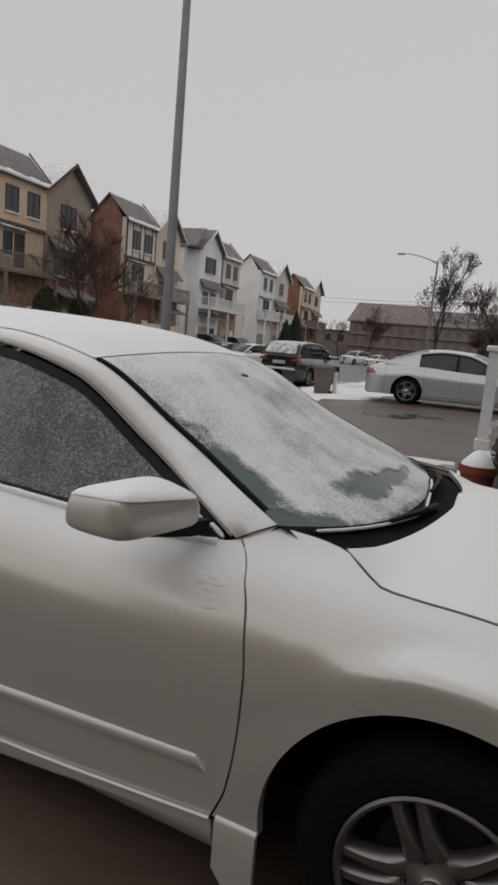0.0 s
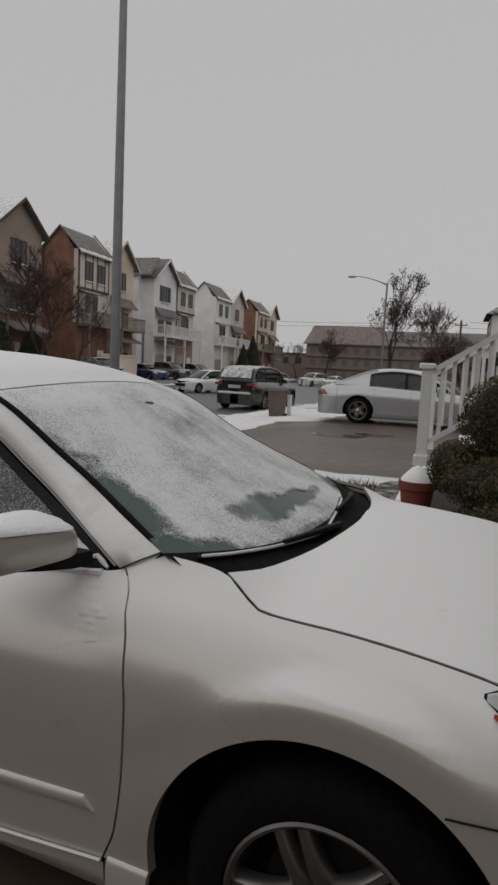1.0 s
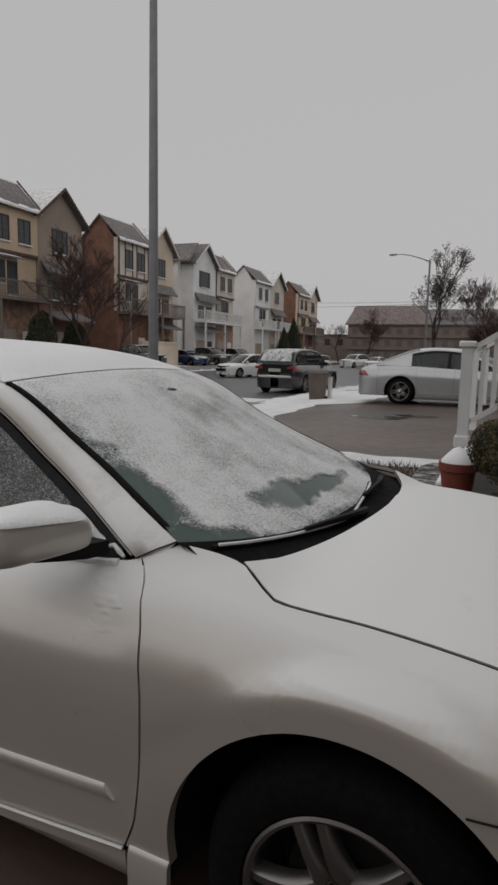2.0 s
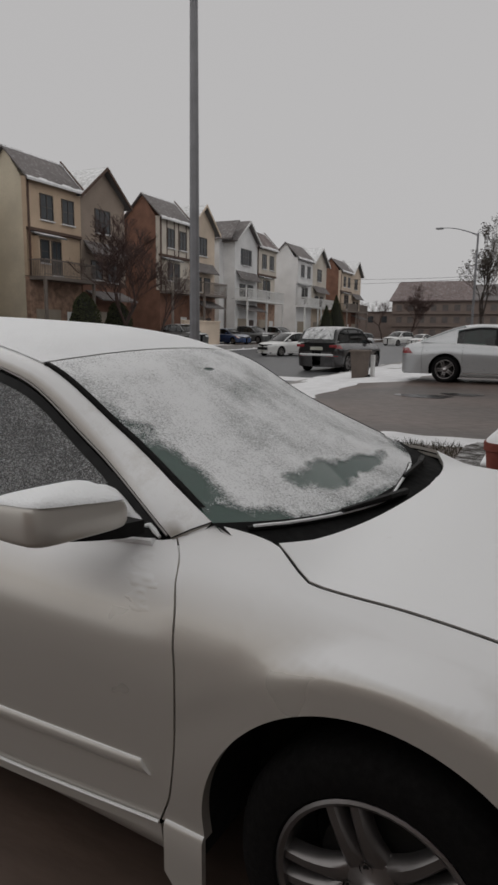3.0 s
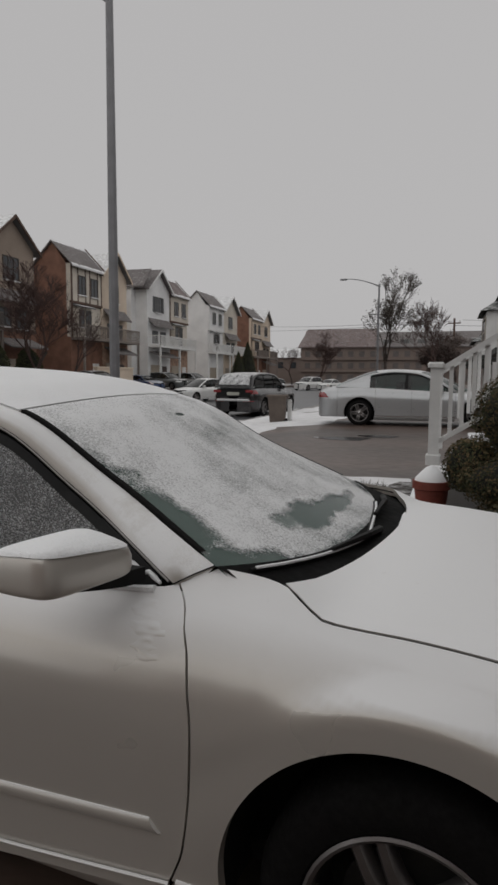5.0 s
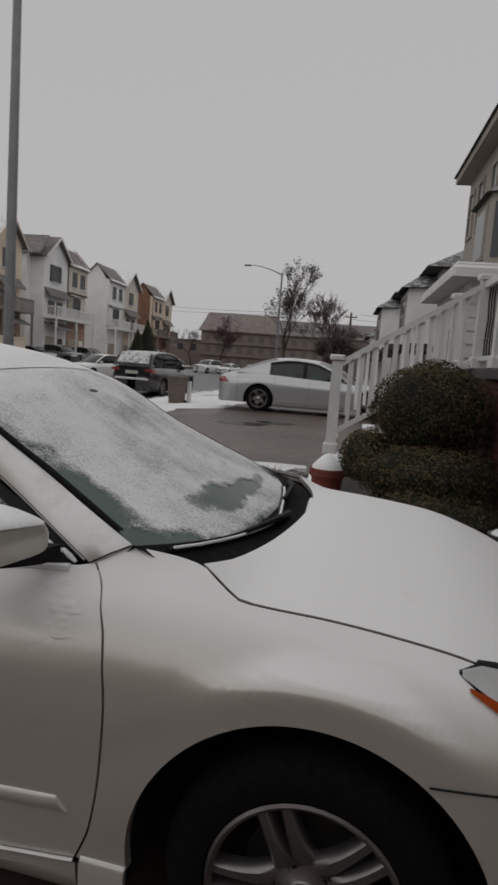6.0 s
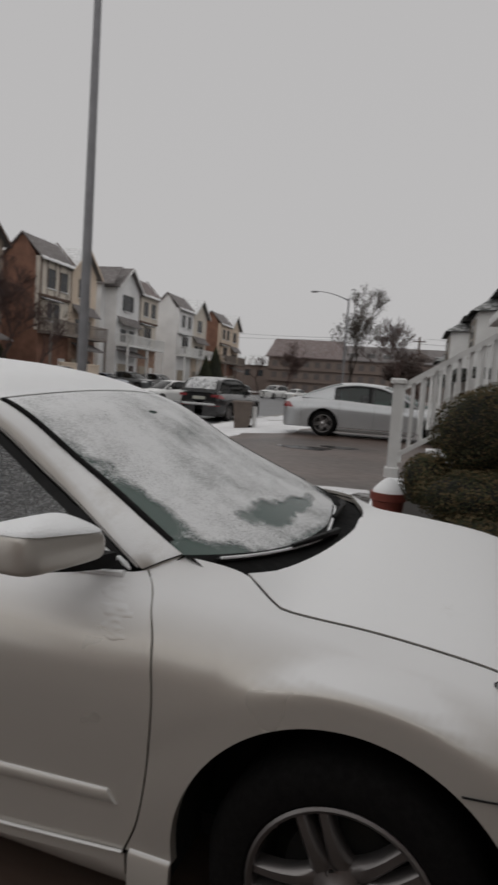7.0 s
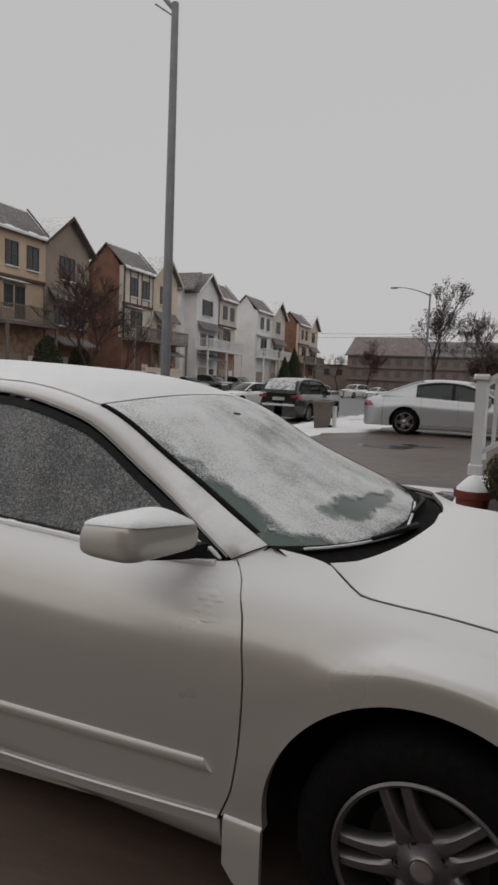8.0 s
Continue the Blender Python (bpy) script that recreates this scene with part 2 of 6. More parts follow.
def ground_height(x, y):
    """Street, kerb, pavement and the drive that rises from it."""
    if x < -23.6:
        return 0.12
    if x < -5.5:
        return -0.25
    if x < -4.2:
        return -0.11 + 0.038 * (x + 5.5)
    rise = min(1.0, (x + 4.2) / 2.6)
    far = min(1.0, max(0.0, (y - 9.5) / 5.0))
    return -0.06 + rise * (0.06 + 0.2 * far)

# ---- cars ----
def wheel(parent, at, side, radius=0.33, rim=0.217, width=0.21, spokes=5, rim_mat=ALLOY, fine=True):
    """A wheel whose outer face looks along side (-1: the car's right)."""
    n = 48 if fine else 24
    w = Geo()
    o = side
    prof = [(rim - 0.004, o * (width * 0.5 - 0.014)), (rim + 0.006, o * width * 0.5), (rim + 0.03, o * (width * 0.5 + 0.004)), (radius - 0.045, o * (width * 0.5 + 0.002)), (radius - 0.012, o * (width * 0.5 - 0.018)),
            (radius, o * (width * 0.5 - 0.045)), (radius, -o * (width * 0.5 - 0.045)), (radius - 0.02, -o * (width * 0.5 - 0.01)), (rim, -o * width * 0.5)]
    tyre = w.lathe(prof, n, "y").obj("wheel", RUBBER, parent, "black rubber tyre on an alloy rim", True, pose(*at))
    r = Geo()
    r.lathe([(rim, o * (width * 0.5 - 0.004)), (rim - 0.007, o * (width * 0.5)), (rim - 0.016, o * (width * 0.5 - 0.006)), (rim - 0.022, o * (width * 0.5 - 0.05)), (rim - 0.03, -o * width * 0.4)], n, "y")
    rimob = r.obj("rim", rim_mat, tyre, "", True)
    disc = Geo().lathe([(0.001, o * 0.02), (rim * 0.66, o * 0.02), (rim * 0.66, -o * 0.01), (rim - 0.03, -o * 0.05), (0.001, -o * 0.06)], n, "y")
    disc.obj("brake_disc", surface("brake_iron", (0.03, 0.028, 0.026), 0.6, metal=0.4, vary=0.3), tyre, "", True)
    face = o * (width * 0.5 - 0.02)
    for i in range(spokes):
        a0 = 2 * math.pi * (i + 0.57) / spokes
        pairs = (-1, 1) if fine else (0,)
        s = Geo()
        for q in pairs:
            P = []
            for k in range(7):
                t = k / 6
                rr = 0.05 + (rim - 0.062) * t
                off = q * (0.021 + 0.0075 * t) if q else 0
                half = (0.0145 + 0.001 * t + 0.014 * (1 - t) ** 3) if q else 0.03 + 0.012 * t
                d = face - o * (0.012 * (1 - t) ** 2) + o * 0.008 * math.sin(math.pi * t)
                row = []
                for cx, dz in ((-1.25, -0.03), (-1, -0.004), (-0.55, 0.004), (0.55, 0.004), (1, -0.004), (1.25, -0.03)):
                    y, x = off + half * cx, rr
                    row.append((x * math.cos(a0) - y * math.sin(a0), d + o * dz, x * math.sin(a0) + y * math.cos(a0)))
                P.append(row)
            s.grid(P)
        s.obj("spoke", rim_mat, tyre, "", True)
    hub = Geo().lathe([(0.001, face + o * 0.006), (0.03, face + o * 0.006), (0.034, face + o * 0.001), (0.075, face - o * 0.008), (0.088, face - o * 0.03)], 24, "y")
    hub.obj("hub", rim_mat, tyre, "", True)
    if fine:
        Geo().lathe([(0.001, face + o * 0.0085), (0.02, face + o * 0.0085), (0.026, face + o * 0.006)], 20, "y").obj("hub_cap", CHROME, tyre, "", True)
        for i in range(5):
            a = 2 * math.pi * (i + 0.57) / 5
            Geo().lathe([(0.001, face - o * 0.004), (0.007, face - o * 0.004), (0.0085, face - o * 0.007), (0.0125, face - o * 0.0065), (0.014, face - o * 0.002)], 12, "y",
                        (0.057 * math.cos(a), 0, 0.057 * math.sin(a))).obj("lug_nut", DARK, tyre)
    return tyre


def car(name, m, spec, paint, label, group="", fine=False, snow=True, glass_mat=DARK_GLASS):
    """A car built on one set of smooth lines. Its origin lies on the ground under the front axle; it points along +x.
    u: ahead, v: to its left, w: up."""
    root = thing(name, m, label, "car", group)
    S = spec
    nose, tail, wb, half = S["nose"], S["tail"], S["wheelbase"], S["half"]
    top = S["top"]                      # height of the shoulder line along the car
    prof = S["profile"]                 # half width by height, for a shoulder at 0.97
    R, wz = S["tyre"], S["tyre"] - 0.01
    arch_a, arch_b = S["arch"]
    step = 0.022 if fine else 0.06

    def plan(u):
        u = np.asarray(u, float)
        f = np.clip((u - S["front_taper"]) / (nose - S["front_taper"]), 0, 1)
        r = np.clip((S["rear_taper"] - u) / (S["rear_taper"] - tail), 0, 1)
        return (1 - f**S.get("fpow", 2.6)) ** (1 / 2.6) * (1 - r**3.4) ** (1 / 3.4)

    def vs(u, w):
        """Half width at (u, w)."""
        t = S.get("shoulder", top)(u)
        k = np.where(w < 0.5, w, 0.5 + (w - 0.5) * (S["turn_in"](u) - 0.5) / np.maximum(t - 0.5, 0.02))
        swell = S["belt_out"](u) * np.clip((k - 0.6) / 0.37, 0, 1) ** 1.5
        return half * plan(u) * prof(k) + swell

    def snap(U, W, c, grow=0.0):
        """Draw the points inside the arch over c out to its rim; tells which were inside."""
        a, b = arch_a + grow, arch_b + grow
        d = np.sqrt(((U - c) / a) ** 2 + ((W - wz) / b) ** 2)
        inside = d < 1
        d2 = np.where(d < 1e-4, 1, d)
        U2 = np.where(inside, c + (U - c) / d2, U)
        W2 = np.where(inside, wz + (W - wz) / d2, W)
        return U2, W2, inside

    def side_panel(pname, lo, hi, wlo, whi, mat_, plabel="", out=0.0, arches=True):
        """A panel of the flank between two seams lo(w), hi(w) and two heights; on both sides."""
        nu = max(2, int((hi(0.6) - lo(0.6)) / step) + 1)
        nw = max(4, int(0.75 / step))
        made = []
        for sgn in (-1, 1):
            U, W = np.zeros((nu, nw)), np.zeros((nu, nw))
            for i in range(nu):
                for j in range(nw):
                    s, t = i / (nu - 1), j / (nw - 1)
                    u = lo(0.6) + s * (hi(0.6) - lo(0.6))
                    for _ in range(2):
                        w = wlo(u) + t * (whi(u) - wlo(u))
                        u = float(lo(w) + s * (hi(w) - lo(w)))
                    U[i, j], W[i, j] = u, wlo(u) + t * (whi(u) - wlo(u))
            dead = np.zeros((nu, nw), bool)
            if arches:
                for c in (0.0, -wb):
                    U, W, ins = snap(U, W, c)
                    dead |= ins
            V = vs(U, W) + out
            # the arches stand proud as flat bands that roll over into the shoulder
            if arches:
                for c in (0.0, -wb):
                    d = np.sqrt(((U - c) / arch_a) ** 2 + ((W - wz) / arch_b) ** 2)
                    k = np.clip(1 - (d - S["flare"]) / S.get("flare_turn", 0.16), 0, 1)
                    k = k * k * (3 - 2 * k) * np.clip((W - 0.3) / 0.25, 0, 1)
                    V = V + (half * plan(U) * 0.995 + out - V) * k
            g = Geo()
            idx = np.arange(nu * nw).reshape(nu, nw)
            F = []
            for i in range(nu - 1):
                for j in range(nw - 1):
                    if not (dead[i, j] and dead[i + 1, j] and dead[i, j + 1] and dead[i + 1, j + 1]):
                        F.append((idx[i, j], idx[i + 1, j], idx[i + 1, j + 1], idx[i, j + 1]))
            P = np.stack([U, sgn * V, W], -1).reshape(-1, 3)
            # turn the sheet's edges inwards, so that it has thickness
            count = {}
            for f in F:
                for k in range(4):
                    e = (f[k], f[(k + 1) % 4])
                    count[frozenset(e)] = count.get(frozenset(e), 0) + 1
            rim_v, extra, FF = {}, [], list(F)
            for f in F:
                for k in range(4):
                    a, b = f[k], f[(k + 1) % 4]
                    if count[frozenset((a, b))] == 1:
                        for q in (a, b):
                            if q not in rim_v:
                                rim_v[q] = len(P) + len(extra)
                                extra.append(P[q] + (np.array([0, -sgn * 0.003, -0.03]) if q % nw == nw - 1 else np.array([0, -sgn * 0.03, 0])))
                        FF.append((b, a, rim_v[a], rim_v[b]))
            g.add(list(P) + extra, FF)
            made.append(g.obj(pname, mat_, root, plabel, True, angle=50))
        return made

    def const(x):
        return lambda w: x

    g = S["gap"]
    sF, s1, s2 = S["seams"]
    sill = S.get("sill", 0.285)
    sill_line = S.get("sill_line", lambda u: sill)
    belt = lambda u: top(u)
    low = const(0.2)
    side_panel("fender", lambda w: sF(w) + g, const(S["bumper_f"] - g), lambda u: (0.268 if fine and u < -0.3 else 0.21) if u < S["fender_step"] else S["bumper_top"] + 0.006, lambda u: top(u) - 0.002, paint)
    side_panel("front_door", lambda w: s1(w) + g, lambda w: sF(w) - g, sill_line, belt, paint)
    side_panel("rear_door", lambda w: s2(w) + g, lambda w: s1(w) - g, sill_line, belt, paint)
    side_panel("quarter_panel", const(S["bumper_r"] + g), lambda w: s2(w) - g, lambda u: 0.21, lambda u: top(u) - 0.002, paint)
    side_panel("sill", const(-wb + arch_a * 0.9), lambda w: sF(0.28) - g, lambda u: sill_line(u) - 0.115, lambda u: sill_line(u) - 0.006, paint, "painted sill", 0.004)
    side_panel("front_bumper", const(S["bumper_lo"] + g), const(nose - 0.001), lambda u: 0.2, lambda u: np.minimum(top(u) - 0.005, S["bumper_top"]), paint)
    side_panel("rear_bumper", const(tail + 0.001), const(S["bumper_r"] - g), lambda u: 0.22, lambda u: np.minimum(top(u) - 0.005, S["bumper_top_r"]), paint)
    side_panel("rear_corner", const(tail + 0.001), const(S["bumper_r"] - g), const(S["bumper_top_r"] + g), lambda u: top(u) - 0.003, paint)
    side_panel("front_corner", const(S["bumper_f"] + g), const(nose - 0.001), const(S["bumper_top"] + g), lambda u: np.maximum(top(u) - 0.003, S["bumper_top"] + 0.012), paint)
    # the structure behind the panels' gaps, with floor and wheel wells; their shade is in its near-black colour
    core = Geo()
    us = np.linspace(tail + 0.06, nose - 0.06, 70)
    for sgn in (-1, 1):
        P = []
        for u in us:
            P.append([(u, sgn * float(max(0.05, vs(u, w) - 0.022)), w) for w in np.linspace(0.22, float(top(u)) - 0.012, 14)])
        P = np.array(P)
        U, W, V = P[..., 0], P[..., 2], P[..., 1]
        dead = np.zeros(U.shape, bool)
        for c in (0.0, -wb):
            U, W, ins = snap(U, W, c, 0.02)
            dead |= ins
        idx = np.arange(U.size).reshape(U.shape) + len(core.v)
        F = [(idx[i, j], idx[i + 1, j], idx[i + 1, j + 1], idx[i, j + 1]) for i in range(U.shape[0] - 1) for j in range(U.shape[1] - 1)
             if not (dead[i, j] and dead[i + 1, j] and dead[i, j + 1] and dead[i + 1, j + 1])]
        core.v += [tuple(p) for p in np.stack([U, V, W], -1).reshape(-1, 3)]
        core.f += F
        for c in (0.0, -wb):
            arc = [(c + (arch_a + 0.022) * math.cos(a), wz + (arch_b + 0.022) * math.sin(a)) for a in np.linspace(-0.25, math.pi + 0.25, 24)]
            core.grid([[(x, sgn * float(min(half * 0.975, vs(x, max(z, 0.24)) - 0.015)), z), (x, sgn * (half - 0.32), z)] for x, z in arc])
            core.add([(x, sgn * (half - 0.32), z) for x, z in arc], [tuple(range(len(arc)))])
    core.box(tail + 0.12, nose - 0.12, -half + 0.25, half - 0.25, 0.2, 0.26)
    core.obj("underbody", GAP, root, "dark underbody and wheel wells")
    # bonnet and boot lid
    def deck(pname, u0, u1, crown, bow_r, bow_f, n=26):
        rows = []
        for i in range(n):
            row = []
            for j in range(25):
                q = -1 + 2 * j / 24
                s = i / (n - 1)
                a, b = u0 + bow_r * (1 - q * q), u1 + bow_f * (1 - q * q)
                u = a + s * (b - a)
                e = float(vs(u, float(top(u)))) - g - 0.004
                row.append((u, q * e, float(top(u)) + float(crown(u)) * (1 - abs(q) ** 2.4)))
            rows.append(row)
        if fine:
            for j in (0, -1):
                # near-black tube in the gap, added to draw its shade
                Geo().tube([(r[j][0], r[j][1] + (0.005 if j else -0.005), r[j][2] - 0.006) for r in rows], 0.0042, 6).obj("panel_gap", GAP, root)
        ob_ = Geo().grid(rows, (0, 0, -0.02)).obj(pname, paint, root, "", True, angle=50)
        return ob_
    if "hood" in S:
        deck("hood", *S["hood"])
    if "boot" in S:
        deck("boot_lid", *S["boot"])
    # glasshouse: two rails, then the panes and the roof between them
    O, I = S["outer"], S["inner"]       # each: three functions of s (u, v, w)
    sa, sb, s_end = S["s_roof0"], S["s_roof1"], S["s_end"]
    def along(fn, s):
        return np.array([float(fn[0](s)), float(fn[1](s)), float(fn[2](s))])
    def across(s0, s1, n, k, bulge_u, bulge_w, lift=0.0, edge=1.0, power=2.6):
        rows = []
        for i in range(n):
            s = s0 + (s1 - s0) * i / (n - 1)
            p = along(I, s)
            f = i / (n - 1)
            bu, bw = bulge_u[0] + (bulge_u[1] - bulge_u[0]) * f, bulge_w[0] + (bulge_w[1] - bulge_w[0]) * f
            rows.append([(p[0] + bu * (1 - abs(q) ** power), q * p[1] * edge, p[2] + bw * (1 - abs(q) ** 2.2) + lift) for q in np.linspace(-1, 1, k)])
        return rows
    ss, rb, rw, bk, bw2 = S["screen"], S["roof_bow"], S["roof_crown"], S["back"], S["back_crown"]
    screen_rows = across(0.0, sa - 0.002, 22 if fine else 8, 31 if fine else 11, (ss[0], ss[1]), (ss[2], rw[0]), power=ss[3] if len(ss) > 3 else 2.6)
    if fine:
        r0_, r1_ = np.array(screen_rows[0]), np.array(screen_rows[1])
        screen_rows = [(r0_ - (r1_ - r0_) * k).tolist() for k in (1.0,)] + screen_rows
    Geo().grid(screen_rows).obj("windscreen", WET_GLASS if fine else glass_mat, root, "tinted windscreen", True)
    roof_rows = across(sa + 0.001, sb - 0.004, 22 if fine else 10, 25 if fine else 11, (ss[1], rb), (rw[0], rw[1]))
    Geo().grid(roof_rows, (0, 0, -0.02)).obj("roof", paint, root, "", True)
    back_rows = across(sb + 0.006, s_end, 12 if fine else 6, 15 if fine else 9, (rb, bk), (rw[1], bw2))
    Geo().grid(back_rows).obj("rear_window", glass_mat, root, "tinted rear window", True)
    if S.get("snowy_back"):
        tagged(Geo().grid([[(p[0] - 0.012, p[1] * 0.88, p[2] + 0.012) for p in r] for r in back_rows[:-1]]).obj("rear_window_snow", REAR_FROST, root, "snow stuck to the rear window", True), kind="stuff")
    pillars_at = S["pillars"]
    for sgn in (-1, 1):
        rail = Geo()
        P = []
        for s in np.linspace(0, s_end, 60 if fine else 30):
            a, b = along(O, s), along(I, s)
            if fine:
                b = b + (a - b) * 0.05 * min(1.0, s / 0.05) * min(1.0, max(0.0, (sa + 0.03 - s) / 0.06))
            swell = min(1.0, 0.15 + s / 0.14)
            mid = (a + b) / 2 + np.array([0, 0.012, 0.014]) * swell
            P.append([(p[0], sgn * p[1], p[2]) for p in (a + np.array([0, -0.03, -0.004]), a, a * 0.7 + mid * 0.3 + np.array([0, 0.004, 0.003]) * swell, mid, b * 0.7 + mid * 0.3, b, b + np.array([0, -0.02, -0.012]))])
        P.insert(0, [(q[0] + 0.02, q[1] - sgn * 0.03, q[2] - 0.04) for q in P[0]])
        if fine:
            f0, f1 = along(O, 0.0), along(I, 0.0)
            # near-black tube for the shade in the joint at the pillar's foot
            Geo().tube([(p[0], sgn * (p[1] + 0.001), p[2] + 0.001) for p in (f0, f0 * 0.5 + f1 * 0.5 + np.array([0, 0.001, 0.002]), f1)], 0.002, 6).obj("panel_gap", GAP, root)
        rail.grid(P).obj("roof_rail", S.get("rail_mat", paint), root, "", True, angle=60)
        # side panes between the rail and the belt
        for k in range(len(pillars_at) - 1):
            a0, a1 = pillars_at[k] + 0.012, pillars_at[k + 1] - 0.012
            pane, frame_ = [], []
            for s in np.linspace(a0, a1, 24 if fine else 10):
                o = along(O, s)
                u = o[0]
                bz = float(top(u))
                bv = float(vs(u, bz)) - 0.012
                inn = o + np.array([0, 0.0, -0.018])
                h = max(0.0, inn[2] - bz)
                fr = S["frame_w"]
                t0 = min(1.0, fr / max(h, 1e-3))
                pane.append([(u, sgn * (inn[1] - 0.012 + (bv - inn[1] + 0.004) * t + 0.02 * math.sin(math.pi * t)), inn[2] + (bz - inn[2]) * t) for t in np.linspace(min(t0, 1.0), 1, 8)])
                frame_.append([(u, sgn * (inn[1] + 0.002 + (bv - inn[1] + 0.004) * t), inn[2] + (bz - inn[2]) * t) for t in (0, min(t0 * 0.5, 1), min(t0 * 1.1, 1))])
            Geo().grid(pane).obj("side_window", S.get("side_glass", glass_mat), root, "side window" + S.get("side_note", ""), True)
            Geo().grid(frame_, (0, -sgn * 0.008, 0)).obj("window_frame", DARK, root, "", True)
        if S.get("solid_quarter"):
            rows = []
            for s in np.linspace(pillars_at[-1] - 0.01, s_end, 12):
                o = along(O, s)
                bz = float(top(o[0]))
                bv = float(vs(o[0], bz)) - 0.006
                rows.append([(o[0], sgn * (o[1] + (bv - o[1]) * t + 0.012 * math.sin(math.pi * t)), o[2] + (bz - o[2]) * t) for t in np.linspace(0, 1, 6)])
            Geo().grid(rows).obj("quarter_pillar", paint, root, "", True)
        for s in pillars_at[1:-1]:
            o = along(O, s)
            bz = float(top(o[0]))
            bv = float(vs(o[0], bz)) - 0.008
            q = Geo().grid([[(o[0] - 0.035, sgn * o[1], o[2] - 0.01), (o[0] + 0.035, sgn * o[1], o[2] - 0.01)], [(o[0] - 0.05, sgn * bv, bz), (o[0] + 0.05, sgn * bv, bz)]], (0, -sgn * 0.02, 0))
            q.obj("pillar", DARK, root)
        # belt moulding
        us_ = np.linspace(float(along(O, pillars_at[-1])[0]), float(along(O, pillars_at[0])[0]), 24)
        bm_ = Geo().tube([(u, sgn * (float(vs(u, float(top(u)))) - 0.006), float(top(u)) + 0.002) for u in us_], 0.009, 6)
        bm_.obj("belt_moulding", S.get("moulding", DARK), root)
        for c in (0.0, -wb):
            wheel(root, (c + (S.get("wheel_shift", 0.0) if fine else 0.0), sgn * (half * 0.962 - 0.105), R - (0.018 if fine else 0.01)), sgn, R, S["rim"], 0.21, 5, S.get("rim_mat", ALLOY), fine or S.get("fine_wheels", False))
        # mirrors
        if not fine:
            o = along(O, 0.06)
            mz = float(top(o[0])) + 0.05
            mv = float(vs(o[0], float(top(o[0]))))
            Geo().box(o[0] - 0.28, o[0] - 0.14, *sorted((sgn * (mv - 0.02), sgn * (mv + 0.19))), mz - 0.03, mz + 0.1, 0.03).obj("wing_mirror", S.get("mirror_mat", paint), root)
    # seats and dash, dark in the cabin
    cab = Geo()
    c0, c1 = float(I[0](0)) - 0.35, float(I[0](s_end)) + 0.3
    cab.box(c1, c0 + 0.3, -half + 0.16, half - 0.16, 0.45, 0.62)
    cab.box(c0 - 0.02, c0 + 0.42, -half + 0.15, half - 0.15, 0.62, 0.86, 0.05)
    cab.obj("cabin_floor", DARK, root, "dark dashboard and cabin floor")
    for du in (0.55, 1.35):
        for sv in (-0.38, 0.38):
            b_ = Geo().box(c0 - du - 0.5, c0 - du, sv - 0.24, sv + 0.24, 0.6, 0.76, 0.05)
            b_.box(c0 - du - 0.62, c0 - du - 0.44, sv - 0.23, sv + 0.23, 0.7, 1.12, 0.06)
            b_.obj("car_seat", surface("dark_cloth", (0.02, 0.02, 0.022), 0.9, vary=0.2), root)
    # lamps and bars of the two ends
    for sgn in (-1, 1):
        for lname, mat_, u0, u1, f0, f1 in S["lamps"]:
            nu, nw = 14, 7
            rows = []
            for u in np.linspace(u0, u1, nu):
                a, b = float(f0(u)), float(f1(u))
                rows.append([(u, sgn * (float(vs(u, w)) + {"indicator": 0.013, "lamp_seal": 0.003}.get(lname, 0.008)), w) for w in np.linspace(a, max(a + 0.001, b), nw)])
            Geo().grid(rows, (0, -sgn * 0.02, 0)).obj(lname, mat_, root, "", True)
    for bname, mat_, dims in S.get("bars", ()):
        Geo().box(*dims, 0.015).obj(bname, mat_, root)
    return root, vs, top, along, screen_rows, roof_rows


def rails(*pts):
    return tuple(curve(*[(s, p[i]) for s, p in pts]) for i in range(3))


